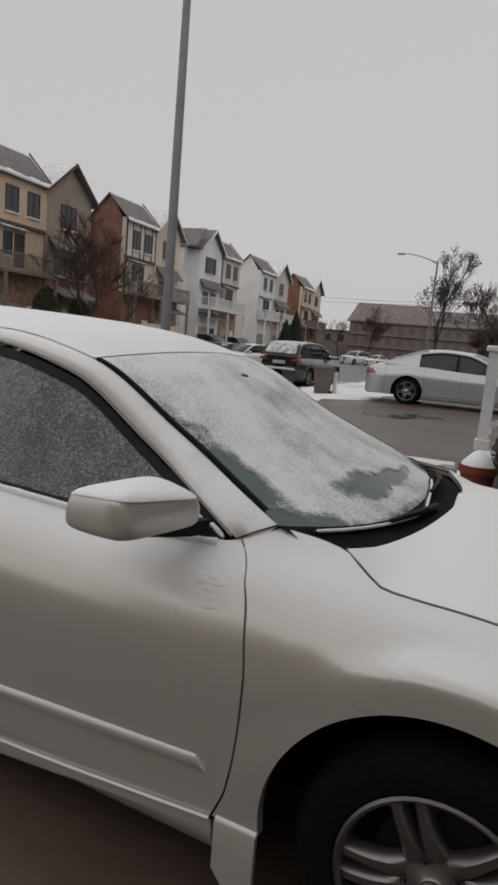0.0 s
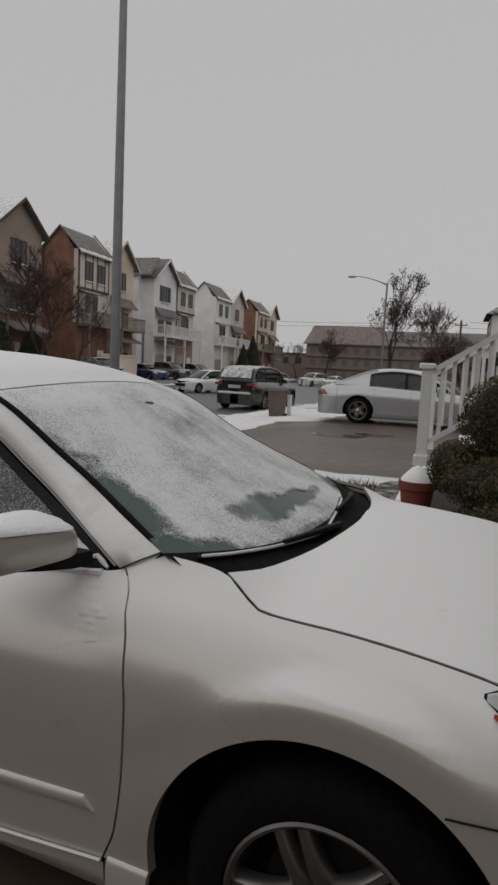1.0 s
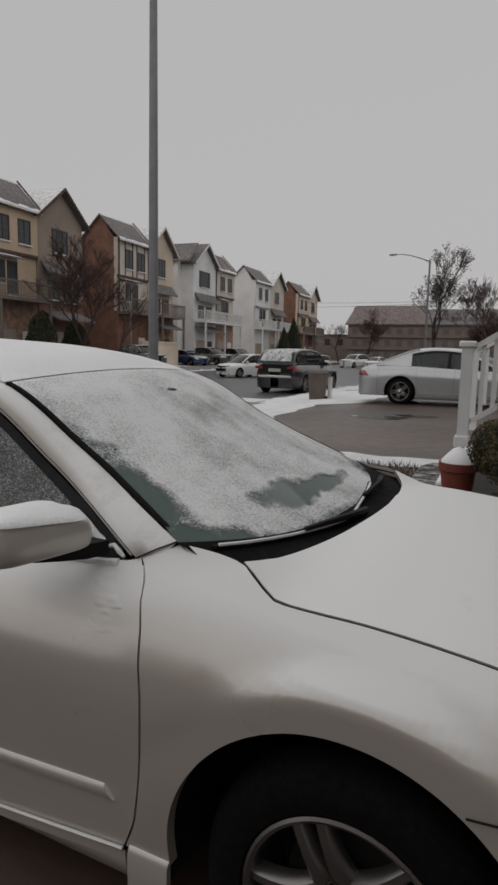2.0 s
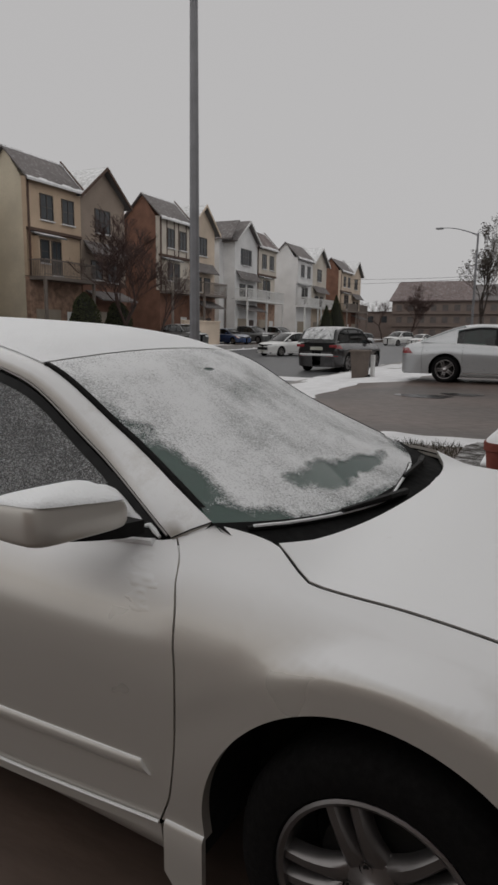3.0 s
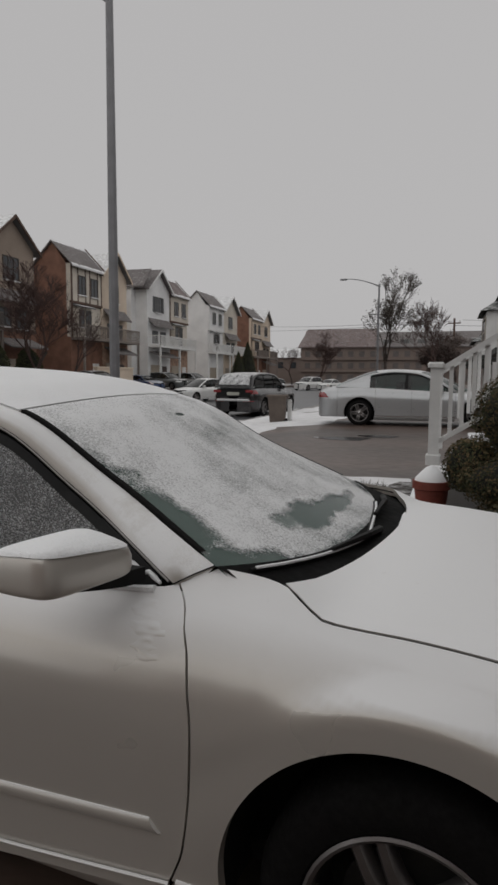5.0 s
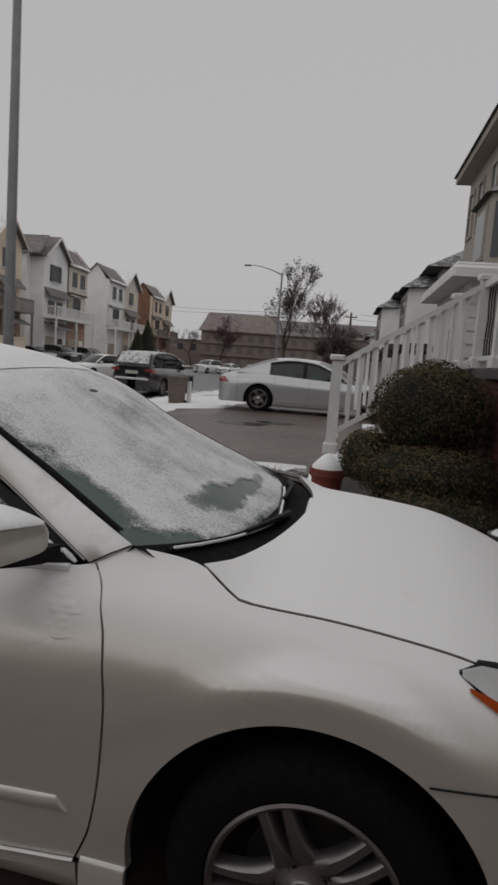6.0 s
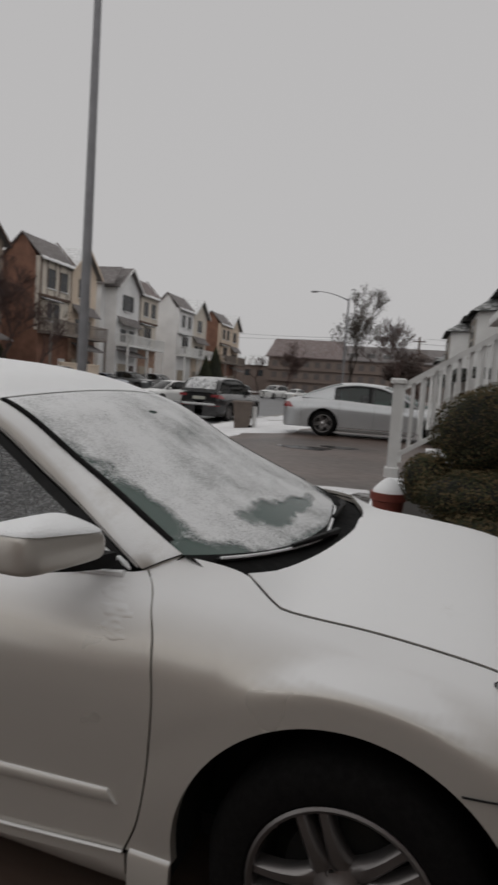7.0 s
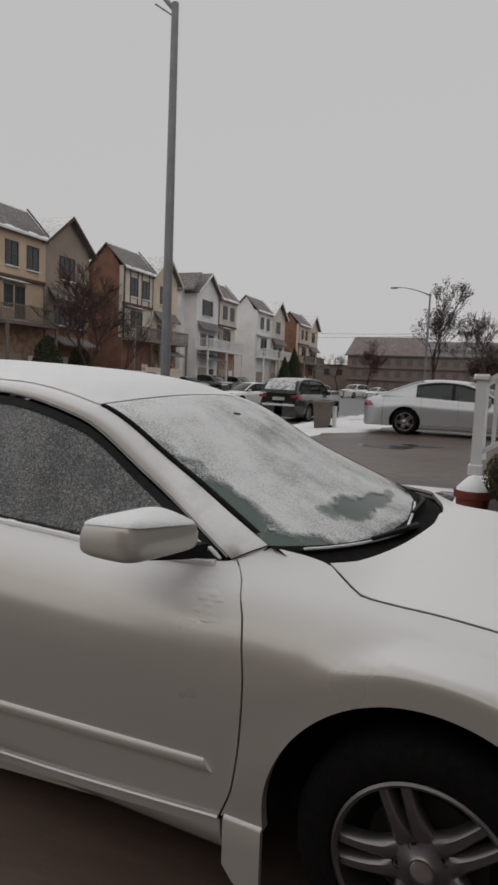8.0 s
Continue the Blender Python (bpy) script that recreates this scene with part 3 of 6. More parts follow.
SEDAN = dict(
    nose=0.98, tail=-3.84, wheelbase=2.776, half=0.9, tyre=0.322, rim=0.217, arch=(0.393, 0.396), gap=0.003, flare_turn=0.12, wheel_shift=0.008,
    front_taper=0.2, rear_taper=-3.0, bumper_f=0.8, bumper_lo=0.8, fender_step=9, flare=1.17, bumper_r=-3.25, bumper_top=0.597, bumper_top_r=0.66, frame_w=0.024,
    top=curve((-3.84, 0.93), (-3.6, 1.0), (-3.2, 0.99), (-2.4, 0.955), (-1.4, 0.925), (-0.75, 0.908), (-0.6, 0.916), (-0.545, 0.935), (-0.485, 0.966), (-0.4, 0.961), (-0.31, 0.948), (-0.25, 0.918), (-0.19, 0.893), (0.0, 0.88), (0.25, 0.852), (0.45, 0.795), (0.65, 0.71), (0.85, 0.62), (0.98, 0.56)),
    profile=curve((0.1, 0.86), (0.165, 0.93), (0.22, 0.958), (0.28, 0.965), (0.4, 0.978), (0.52, 0.992), (0.64, 1.0), (0.74, 0.988), (0.82, 0.948), (0.88, 0.895), (0.93, 0.83), (0.97, 0.775), (1.05, 0.69)),
    seams=(curve((0.2, -0.55), (0.285, -0.51), (0.36, -0.481), (0.5, -0.458), (0.65, -0.449), (0.8, -0.474), (0.93, -0.568)), lambda w: -1.76, lambda w: -2.6),
    hood=(-0.306, 0.55, curve((-0.4, 0.0), (-0.31, 0.012), (-0.2, 0.055), (0.0, 0.066), (0.3, 0.066), (0.8, 0.05)), 0.14, 0.3),
    boot=(-3.78, -3.28, curve((-3.9, 0.03), (-3.2, 0.06)), -0.05, 0.0),
    outer=rails((0, (-0.575, 0.741, 0.924)), (0.12, (-0.934, 0.636, 1.11)), (0.25, (-1.25, 0.601, 1.278)), (0.4, (-1.66, 0.563, 1.348)), (0.58, (-2.15, 0.552, 1.358)), (0.72, (-2.57, 0.575, 1.305)), (0.86, (-2.97, 0.67, 1.175)), (1, (-3.3, 0.71, 1.0))),
    inner=rails((0, (-0.485, 0.699, 0.968)), (0.12, (-0.85, 0.594, 1.141)), (0.25, (-1.201, 0.559, 1.317)), (0.4, (-1.65, 0.5, 1.383)), (0.58, (-2.15, 0.49, 1.392)), (0.72, (-2.55, 0.51, 1.35)), (0.86, (-2.9, 0.6, 1.23)), (1, (-3.22, 0.66, 1.06))),
    s_roof0=0.25, s_roof1=0.74, s_end=1.0, screen=(0.195, 0.076, -0.035, 2.6), roof_bow=-0.12, roof_crown=(0.036, 0.078), back=-0.15, back_crown=0.02,
    pillars=(0.045, 0.47, 0.74, 0.9),
    lamps=(("headlamp", LENS, 0.285, 0.8, curve((0.28, 0.826), (0.37, 0.782), (0.5, 0.705), (0.65, 0.63), (0.8, 0.565)), curve((0.28, 0.83), (0.32, 0.836), (0.5, 0.772), (0.68, 0.692), (0.8, 0.635))),
           ("indicator", AMBER, 0.3, 0.78, curve((0.3, 0.806), (0.37, 0.77), (0.5, 0.69), (0.65, 0.612), (0.78, 0.552)), curve((0.3, 0.807), (0.35, 0.795), (0.41, 0.764), (0.5, 0.715), (0.65, 0.642), (0.78, 0.582))),
           ("lamp_seal", GAP, 0.279, 0.8, curve((0.279, 0.826), (0.37, 0.768), (0.5, 0.687), (0.65, 0.608), (0.8, 0.535)), curve((0.279, 0.83), (0.32, 0.839), (0.5, 0.775), (0.68, 0.695), (0.8, 0.638)))),
    bars=(), turn_in=curve((-4, 0.97), (-0.6, 0.97), (-0.3, 0.957), (0.0, 0.933), (0.2, 0.93), (1, 0.93)), belt_out=curve((-3.9, 0.0), (-3.2, 0.03), (-2.6, 0.06), (-0.95, 0.06), (-0.6, 0.045), (-0.35, 0.012), (-0.1, 0.0), (1, 0.0)),
    shoulder=curve((-3.84, 0.93), (-3.6, 1.0), (-3.2, 0.99), (-2.4, 0.955), (-1.4, 0.925), (-0.8, 0.91), (-0.6, 0.918), (-0.45, 0.935), (-0.3, 0.928), (-0.12, 0.9), (0.0, 0.882), (0.25, 0.852), (0.45, 0.795), (0.65, 0.71), (0.85, 0.62), (0.98, 0.56)),
)
PLAIN = {k: v for k, v in SEDAN.items() if k != "shoulder"} | dict(screen=(0.29, 0.12, 0.01, 3.2), roof_crown=(0.045, 0.05))
SALOON = dict(PLAIN, nose=0.86, tail=-4.02, wheelbase=2.85, tyre=0.335, rim=0.235, bumper_top=0.55, bumper_f=0.5, bumper_lo=0.5, fender_step=9, rear_taper=-3.2, bumper_r=-3.42, sill=0.26,
    top=curve((-4.02, 0.8), (-3.85, 0.9), (-3.5, 0.955), (-2.8, 0.955), (-1.5, 0.9), (-0.5, 0.86), (0, 0.82), (0.4, 0.76), (0.86, 0.6)),
    seams=(lambda w: -0.5, lambda w: -1.55, lambda w: -2.45),
    hood=(-0.4, 0.5, curve((-0.5, 0.04), (0.5, 0.05)), 0.1, 0.2), boot=(-3.97, -3.4, curve((-4, 0.02), (-3.3, 0.06)), -0.04, 0.0),
    outer=rails((0, (-0.5, 0.75, 0.87)), (0.2, (-1.0, 0.69, 1.15)), (0.4, (-1.5, 0.62, 1.33)), (0.55, (-2.0, 0.6, 1.36)), (0.7, (-2.5, 0.61, 1.3)), (0.85, (-3.05, 0.66, 1.12)), (1, (-3.5, 0.71, 0.965))),
    inner=rails((0, (-0.45, 0.7, 0.9)), (0.2, (-0.95, 0.64, 1.19)), (0.4, (-1.48, 0.57, 1.37)), (0.55, (-2.0, 0.55, 1.4)), (0.7, (-2.48, 0.56, 1.345)), (0.85, (-3.0, 0.6, 1.17)), (1, (-3.42, 0.65, 1.0))),
    s_roof0=0.36, s_roof1=0.68, pillars=(0.06, 0.46, 0.74), solid_quarter=True, frame_w=0.03, fine_wheels=True, moulding=CHROME,
    lamps=(("tail_lamp", TAIL_RED, -3.99, -3.66, lambda u: 0.7, curve((-4.02, 0.83), (-3.8, 0.84), (-3.66, 0.72))), ("chrome_strip", CHROME, -2.42, -0.42, lambda u: 0.235, lambda u: 0.255)),
    bars=())
SUV = dict(PLAIN, nose=0.9, tail=-3.85, wheelbase=2.93, half=0.96, tyre=0.37, rim=0.25, arch=(0.43, 0.41), front_taper=0.1, rear_taper=-3.2, bumper_f=0.45, bumper_lo=0.45, fender_step=9, bumper_r=-3.5, bumper_top=0.75, bumper_top_r=0.78, sill=0.4,
    top=curve((-3.85, 1.08), (-3.0, 1.1), (-1.5, 1.08), (-0.5, 1.06), (0, 1.04), (0.5, 0.98), (0.9, 0.82)),
    seams=(lambda w: -0.5, lambda w: -1.55, lambda w: -2.55),
    hood=(-0.42, 0.6, curve((-0.5, 0.05), (0.6, 0.06)), 0.12, 0.2),
    outer=rails((0, (-0.5, 0.82, 1.08)), (0.2, (-1.0, 0.78, 1.42)), (0.35, (-1.4, 0.73, 1.6)), (0.55, (-2.1, 0.71, 1.66)), (0.75, (-2.9, 0.71, 1.64)), (0.88, (-3.45, 0.74, 1.52)), (1, (-3.8, 0.82, 1.1))),
    inner=rails((0, (-0.45, 0.76, 1.12)), (0.2, (-0.95, 0.72, 1.46)), (0.35, (-1.38, 0.66, 1.65)), (0.55, (-2.1, 0.65, 1.71)), (0.75, (-2.95, 0.65, 1.69)), (0.88, (-3.52, 0.68, 1.58)), (1, (-3.87, 0.76, 1.12))),
    s_roof0=0.33, s_roof1=0.86, screen=(0.22, 0.1, 0.01), roof_bow=-0.08, roof_crown=(0.03, 0.03), back=-0.06, back_crown=0.0, pillars=(0.06, 0.42, 0.68, 0.9), snowy_back=True,
    lamps=(("tail_lamp", TAIL_RED, -3.83, -3.48, lambda u: 0.9, curve((-3.85, 1.05), (-3.48, 1.03))), ("rear_reflector", TAIL_RED, -3.84, -3.7, lambda u: 0.6, lambda u: 0.63), ("headlamp", LENS, 0.5, 0.85, lambda u: 0.75, lambda u: 0.88)),
    bars=(("bumper_bar", CHROME, (-3.9, -3.8, -0.7, 0.7, 0.62, 0.7)), ("plate_panel", surface("plate_metal", (0.4, 0.4, 0.35), 0.5), (-3.88, -3.83, -0.26, 0.26, 0.84, 0.96)), ("rear_lamp", TAIL_RED, (-3.875, -3.8, 0.52, 0.84, 0.95, 1.05)), ("rear_lamp", TAIL_RED, (-3.875, -3.8, -0.84, -0.52, 0.95, 1.05)), ("tailgate", DARK, (-3.86, -3.7, -0.7, 0.7, 0.78, 1.1))))
HATCH = dict(SUV, half=0.9, nose=0.92, tail=-3.5, wheelbase=2.6, tyre=0.33, rim=0.22, arch=(0.38, 0.36), bumper_top=0.62, bumper_top_r=0.66, sill=0.3, rear_taper=-2.9, bumper_r=-3.1, bumper_f=0.4, bumper_lo=0.4, fender_step=9,
    top=curve((-3.5, 0.98), (-2.5, 1.0), (-1.2, 0.96), (-0.4, 0.94), (0, 0.9), (0.45, 0.84), (0.92, 0.66)),
    hood=(-0.4, 0.6, curve((-0.5, 0.05), (0.6, 0.06)), 0.12, 0.2),
    outer=rails((0, (-0.4, 0.76, 0.96)), (0.2, (-0.9, 0.72, 1.26)), (0.35, (-1.3, 0.67, 1.43)), (0.55, (-1.9, 0.65, 1.49)), (0.75, (-2.6, 0.65, 1.46)), (0.88, (-3.1, 0.68, 1.34)), (1, (-3.45, 0.76, 1.0))),
    inner=rails((0, (-0.35, 0.7, 1.0)), (0.2, (-0.86, 0.66, 1.3)), (0.35, (-1.28, 0.61, 1.48)), (0.55, (-1.9, 0.59, 1.54)), (0.75, (-2.65, 0.59, 1.51)), (0.88, (-3.17, 0.62, 1.4)), (1, (-3.5, 0.7, 1.02))),
    lamps=(("tail_lamp", TAIL_RED, -3.48, -3.2, lambda u: 0.8, lambda u: 0.95), ("headlamp", LENS, 0.42, 0.85, lambda u: 0.66, curve((0.4, 0.8), (0.88, 0.72)))),
    bars=(("grille", DARK, (0.88, 0.935, -0.45, 0.45, 0.42, 0.6)), ("plate_panel", surface("plate_metal", (0.4, 0.4, 0.35), 0.5), (0.92, 0.945, -0.2, 0.2, 0.3, 0.4)), ("tailgate", DARK, (-3.5, -3.35, -0.6, 0.6, 0.66, 1.0))))

# ---- ground ----
ASPHALT = surface("wet_asphalt", (0.075, 0.076, 0.08), 0.42, coarse=0.25, fine=25, vary=0.25, bump=0.3)
DRIVE = surface("wet_brown_drive", (0.086, 0.059, 0.047), 0.44, coarse=0.6, fine=14, vary=0.5, bump=0.25, stretch=(0.35, 1, 1))
g = Geo()
xs = sorted(set([-900, -400, -200, -120, -80, -60, -45, -35, -28, -23.62, -23.58, -15, -10, -6.7, -5.52, -5.48, -4.2, -3.5, -2.9, -2.2, -1.6, -0.8, 0, 1, 2, 3, 4, 6, 10, 20, 40, 80, 200, 900]))
ys = sorted(set([-900, -300, -100, -40, -20, -10, -4, 0, 3, 6, 8, 9.5, 10.5, 11.5, 12.5, 13.5, 14.5, 17, 20, 25, 30, 40, 55, 70, 90, 120, 170, 300, 900, 2000]))
g.grid([[(x, y, ground_height(x, y)) for y in ys] for x in xs])
ground = g.obj("ground", DRIVE)
tagged(ground, "wet brown paved ground with tyre marks and thin slush", "ground", kind="structure")

# ---- the white saloon in the drive ----
PEARL = surface("pearl_white_paint", (0.53, 0.5, 0.458), 0.3, metal=0.36, coarse=1.5, fine=3, vary=0.015, bump=0.0, coat=0.5, snow=1.15, snow_at=0.68)
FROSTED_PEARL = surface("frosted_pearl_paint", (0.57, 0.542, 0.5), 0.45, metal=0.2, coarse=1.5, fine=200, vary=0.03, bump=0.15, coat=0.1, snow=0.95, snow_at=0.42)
NEAR = Matrix.Translation((1.257, 1.34, 0)) @ Matrix.Rotation(radians(-5.5), 4, "Z") @ Matrix.Translation((0, 0.865, 0))
SIDE_FROSTED = glass("side_glass", (0.1, 0.11, 0.11))


def sill_line(u):
    """The drive falls away to the rear, and the sill with it."""
    return 0.266 + 0.1 * (max(-1.5, min(-0.5, u)) + 0.5)


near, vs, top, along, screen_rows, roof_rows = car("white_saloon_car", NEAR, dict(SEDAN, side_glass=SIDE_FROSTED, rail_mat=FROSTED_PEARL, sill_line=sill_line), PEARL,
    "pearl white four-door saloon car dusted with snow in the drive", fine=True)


def sheet_on(rows, lift, name, material, label, uvs=True, thick=None):
    """A layer that lies on a pane or panel of the car."""
    R_ = np.array(rows, float)
    du, dv = np.gradient(R_, axis=0), np.gradient(R_, axis=1)
    nrm = np.cross(du, dv)
    nrm /= np.linalg.norm(nrm, axis=2, keepdims=True)
    nrm *= np.sign(nrm[..., 2:3] + 1e-9)
    Q = R_ + nrm * (lift if not callable(lift) else np.array([[lift(i / (R_.shape[0] - 1), j / (R_.shape[1] - 1)) for j in range(R_.shape[1])] for i in range(R_.shape[0])])[..., None])
    g = Geo().grid(Q)
    g.uv = [(j / (R_.shape[1] - 1), i / (R_.shape[0] - 1)) for i in range(R_.shape[0]) for j in range(R_.shape[1])]
    ob = g.obj(name, material, smooth=True)
    ob.matrix_basis = NEAR
    return tagged(ob, label, "snow", kind="stuff")


# blown snow on the windscreen; bare along the near pillar's foot and where the wiper has melted it
SCREEN_SNOW = frost("windscreen_snow", ((0.0, 0.16, 0.05, 0.36, 1.15), (0.05, 0.03, 0.085, 0.06, 1.2), (0.38, 0.175, 0.1, 0.045, 1.4), (0.53, 0.165, 0.095, 0.028, 1.2), (0.66, 0.15, 0.08, 0.018, 0.9), (0.49, 0.81, 0.02, 0.008, 1.3),
                                        (0.62, 0.64, 0.17, 0.09, 0.22), (0.42, 0.03, 0.13, 0.022, 0.7), (0.97, 0.06, 0.1, 0.05, 0.6)), 0.8, 170.0, 0.27)
sheet_on(screen_rows, 0.004, "windscreen_snow", SCREEN_SNOW, "thin grainy snow blown over the windscreen")
sheet_on(roof_rows, lambda s, t: 0.004 + 0.014 * min(1, 8 * min(s, 1 - s), 8 * min(t, 1 - t)), "roof_snow", SNOW, "smooth white layer of snow on the car roof")
# dark border of the windscreen
I_, O_ = SEDAN["inner"], SEDAN["outer"]
R_ = np.array(screen_rows)
for sgn in (-1, 1):
    rows = []
    for s_ in np.linspace(0.014, 0.247, 30):
        o, i = along(O_, s_), along(I_, s_)
        j = i + (o - i) * 0.06 * min(1.0, s_ / 0.05) * min(1.0, max(0.0, (0.28 - s_) / 0.06))
        rows.append([(p[0], sgn * p[1], p[2] + z) for p, z in ((j, -0.004), (j * 0.6 + i * 0.4, 0.005), (i, 0.007), (i + np.array([0.008, -0.011, 0.001]), 0.006))])
    Geo().grid(rows).obj("windscreen_seal", RUBBER, near, "black rubber windscreen seal", True)
# cowl under the bonnet's rear edge, and the wipers
COWL = surface("matt_black_cowl", (0.007, 0.007, 0.007), 0.9, vary=0.3, spec=0.15)
cowl = Geo()
rows = []
for j in range(31):
    q = -1 + 2 * j / 30
    a = R_[0, j] if R_.shape[1] == 31 else R_[0, int(round(j * (R_.shape[1] - 1) / 30))]
    ub = -0.306 + 0.14 * (1 - q * q)
    e = 0.69
    rows.append([tuple(a + np.array([-0.05, 0, 0.0])), tuple(a + np.array([-0.03, 0, 0.02])), tuple(a + np.array([0.02, 0, 0.0])), (ub + 0.01, q * e, 0.92 - 0.015 * abs(q)), (ub + 0.06, q * e, 0.9)])
cowl.grid(rows).obj("cowl", COWL, near, "black plastic cowl below the windscreen", True)
def wiper(q0, q1, t0, t1, pivot_q):
    """An arm from its pivot to a blade that lies along the foot of the pane."""
    def on(q, t, lift):
        i, j = t * (R_.shape[0] - 1), (q + 1) / 2 * (R_.shape[1] - 1)
        i0, j0 = min(int(i), R_.shape[0] - 2), min(int(j), R_.shape[1] - 2)
        fi, fj = i - i0, j - j0
        p = R_[i0, j0] * (1 - fi) * (1 - fj) + R_[i0 + 1, j0] * fi * (1 - fj) + R_[i0, j0 + 1] * (1 - fi) * fj + R_[i0 + 1, j0 + 1] * fi * fj
        return p + np.array([lift * 0.5, 0, lift * 0.86])
    w = Geo()
    w.tube([on(q0 + (q1 - q0) * k, t0 + (t1 - t0) * k + 0.012 * math.sin(math.pi * k), 0.012) for k in np.linspace(0, 1, 9)], 0.007, 6)
    blade = w.obj("wiper_blade", DARK, near)
    Geo().tube([on(pivot_q, 0.0, 0.015) + np.array([0.01, 0, 0.0]), on(pivot_q * 0.6 + (q0 + q1) * 0.2, (t0 + t1) * 0.35, 0.035), on((q0 + q1) / 2, (t0 + t1) / 2 + 0.012, 0.028)], [0.013, 0.011, 0.007], 6).obj("wiper_arm", DARK, blade)
    Geo().tube([on(q0 + (q1 - q0) * k, t0 + (t1 - t0) * k + 0.01 * math.sin(math.pi * k), 0.019) for k in np.linspace(0.02, 0.95, 8)], 0.0045, 6).obj("wiper_snow", SNOW, blade, "line of snow on the blade")
wiper(-0.93, -0.12, 0.0, 0.0, 0.04)
wiper(-0.14, 0.5, 0.0, 0.045, 0.72)
drift = Geo().tube([(-0.318 + 0.14 * (1 - q * q) + 0.012, q * 0.69, 0.925 - 0.012 * abs(q)) for q in np.linspace(0.02, 0.5, 12)], [0.004, 0.009, 0.013, 0.016, 0.015, 0.017, 0.016, 0.014, 0.015, 0.012, 0.009, 0.004], 8).obj("cowl_snow", SNOW, smooth=True)
drift.matrix_basis = NEAR
tagged(drift, "strip of snow caught in the windscreen cowl", "snow", kind="stuff")
# frosted side panes
def side_snow(a0, a1):
    rows = []
    for s in np.linspace(a0, a1, 24):
        o = along(O_, s)
        bz = float(top(o[0]))
        bv = float(vs(o[0], bz)) - 0.012
        inn = o + np.array([0, 0, -0.018])
        t0 = min(1.0, 0.024 / max(inn[2] - bz, 1e-3))
        rows.append([(o[0], -(inn[1] - 0.012 + (bv - inn[1] + 0.004) * t + 0.02 * math.sin(math.pi * t)) - 0.003, inn[2] + (bz - inn[2]) * t) for t in np.linspace(t0, 1, 12)])
    g = Geo().grid(rows)
    g.uv = [(j / 11, i / 23) for i in range(24) for j in range(12)]
    ob = g.obj("side_window_snow", frost("side_frost", (), 0.17, 260.0, 0.1), smooth=True)
    ob.matrix_basis = NEAR
    tagged(ob, "fine specks of snow stuck to the side window", "snow", kind="stuff")
side_snow(0.075, 0.46)
# small black quarter panel at the mirror's foot
def side_pt(u, w, out=0.0):
    return (u, -(float(vs(u, w)) + out), w)
tri = []
for s in np.linspace(0.015, 0.085, 8):
    o = along(O_, s)
    bz = float(top(o[0]))
    bv = float(vs(o[0], bz))
    tri.append([(o[0], -(o[1] + 0.004), o[2] - 0.012), (o[0], -(bv + 0.004), bz - 0.012)])
Geo().grid(tri, (0, 0.01, 0)).obj("mirror_sail", DARK, near, "black plastic sail panel")
# wing mirror: a rounded housing on a black foot
def blob(c, r, n=20, p=2.6, bend=0.0):
    g = Geo()
    V, F = [], []
    for i in range(n + 1):
        a = math.pi * i / n - math.pi / 2
        for j in range(2 * n):
            b = math.pi * j / n
            f = lambda x: math.copysign(abs(x) ** (2 / p), x)
            x, y, z = f(math.cos(a)) * f(math.cos(b)), f(math.cos(a)) * f(math.sin(b)), f(math.sin(a))
            V.append((c[0] + r[0] * x + bend * y, c[1] + r[1] * y, c[2] + r[2] * z * (1 + 0.12 * y)))
    for i in range(n):
        F += [(i * 2 * n + j, i * 2 * n + (j + 1) % (2 * n), (i + 1) * 2 * n + (j + 1) % (2 * n), (i + 1) * 2 * n + j) for j in range(2 * n)]
    return g.add(V, F)
MIRROR = (-0.735, -0.95, 1.014)


def mirror_shell(grow=0.0, n=36, p=6.0, least=-1.0):
    """A squarish housing, tallest behind its middle, lower where it meets the foot."""
    over = curve((-1, 0.86), (-0.5, 1.0), (0.1, 1.08), (0.5, 0.88), (1, 0.5))
    under = curve((-1, 0.82), (-0.4, 1.0), (0.2, 1.0), (1, 0.95))
    V, F = [], []
    f = lambda x: math.copysign(abs(x) ** (2 / p), x)
    for i in range(n + 1):
        a = max(least, math.sin(math.pi * i / n - math.pi / 2))
        ca = math.sqrt(max(0.0, 1 - a * a))
        for j in range(2 * n):
            b = math.pi * j / n
            x, y, z = f(ca) * f(math.cos(b)), f(ca) * f(math.sin(b)), f(a)
            g = max(-1.0, min(1.0, 0.62 * x + 0.38 * y))
            h = float(over(g)) if z > 0 else float(under(g))
            V.append((MIRROR[0] + (0.088 + grow) * x * (1 - 0.1 * max(z, 0)) + 0.03 * y, MIRROR[1] + (0.125 + grow) * y * (1 - 0.08 * max(z, 0)), MIRROR[2] + (0.051 + grow) * z * h))
    for i in range(n):
        F += [(i * 2 * n + j, i * 2 * n + (j + 1) % (2 * n), (i + 1) * 2 * n + (j + 1) % (2 * n), (i + 1) * 2 * n + j) for j in range(2 * n)]
    return Geo().add(V, F)


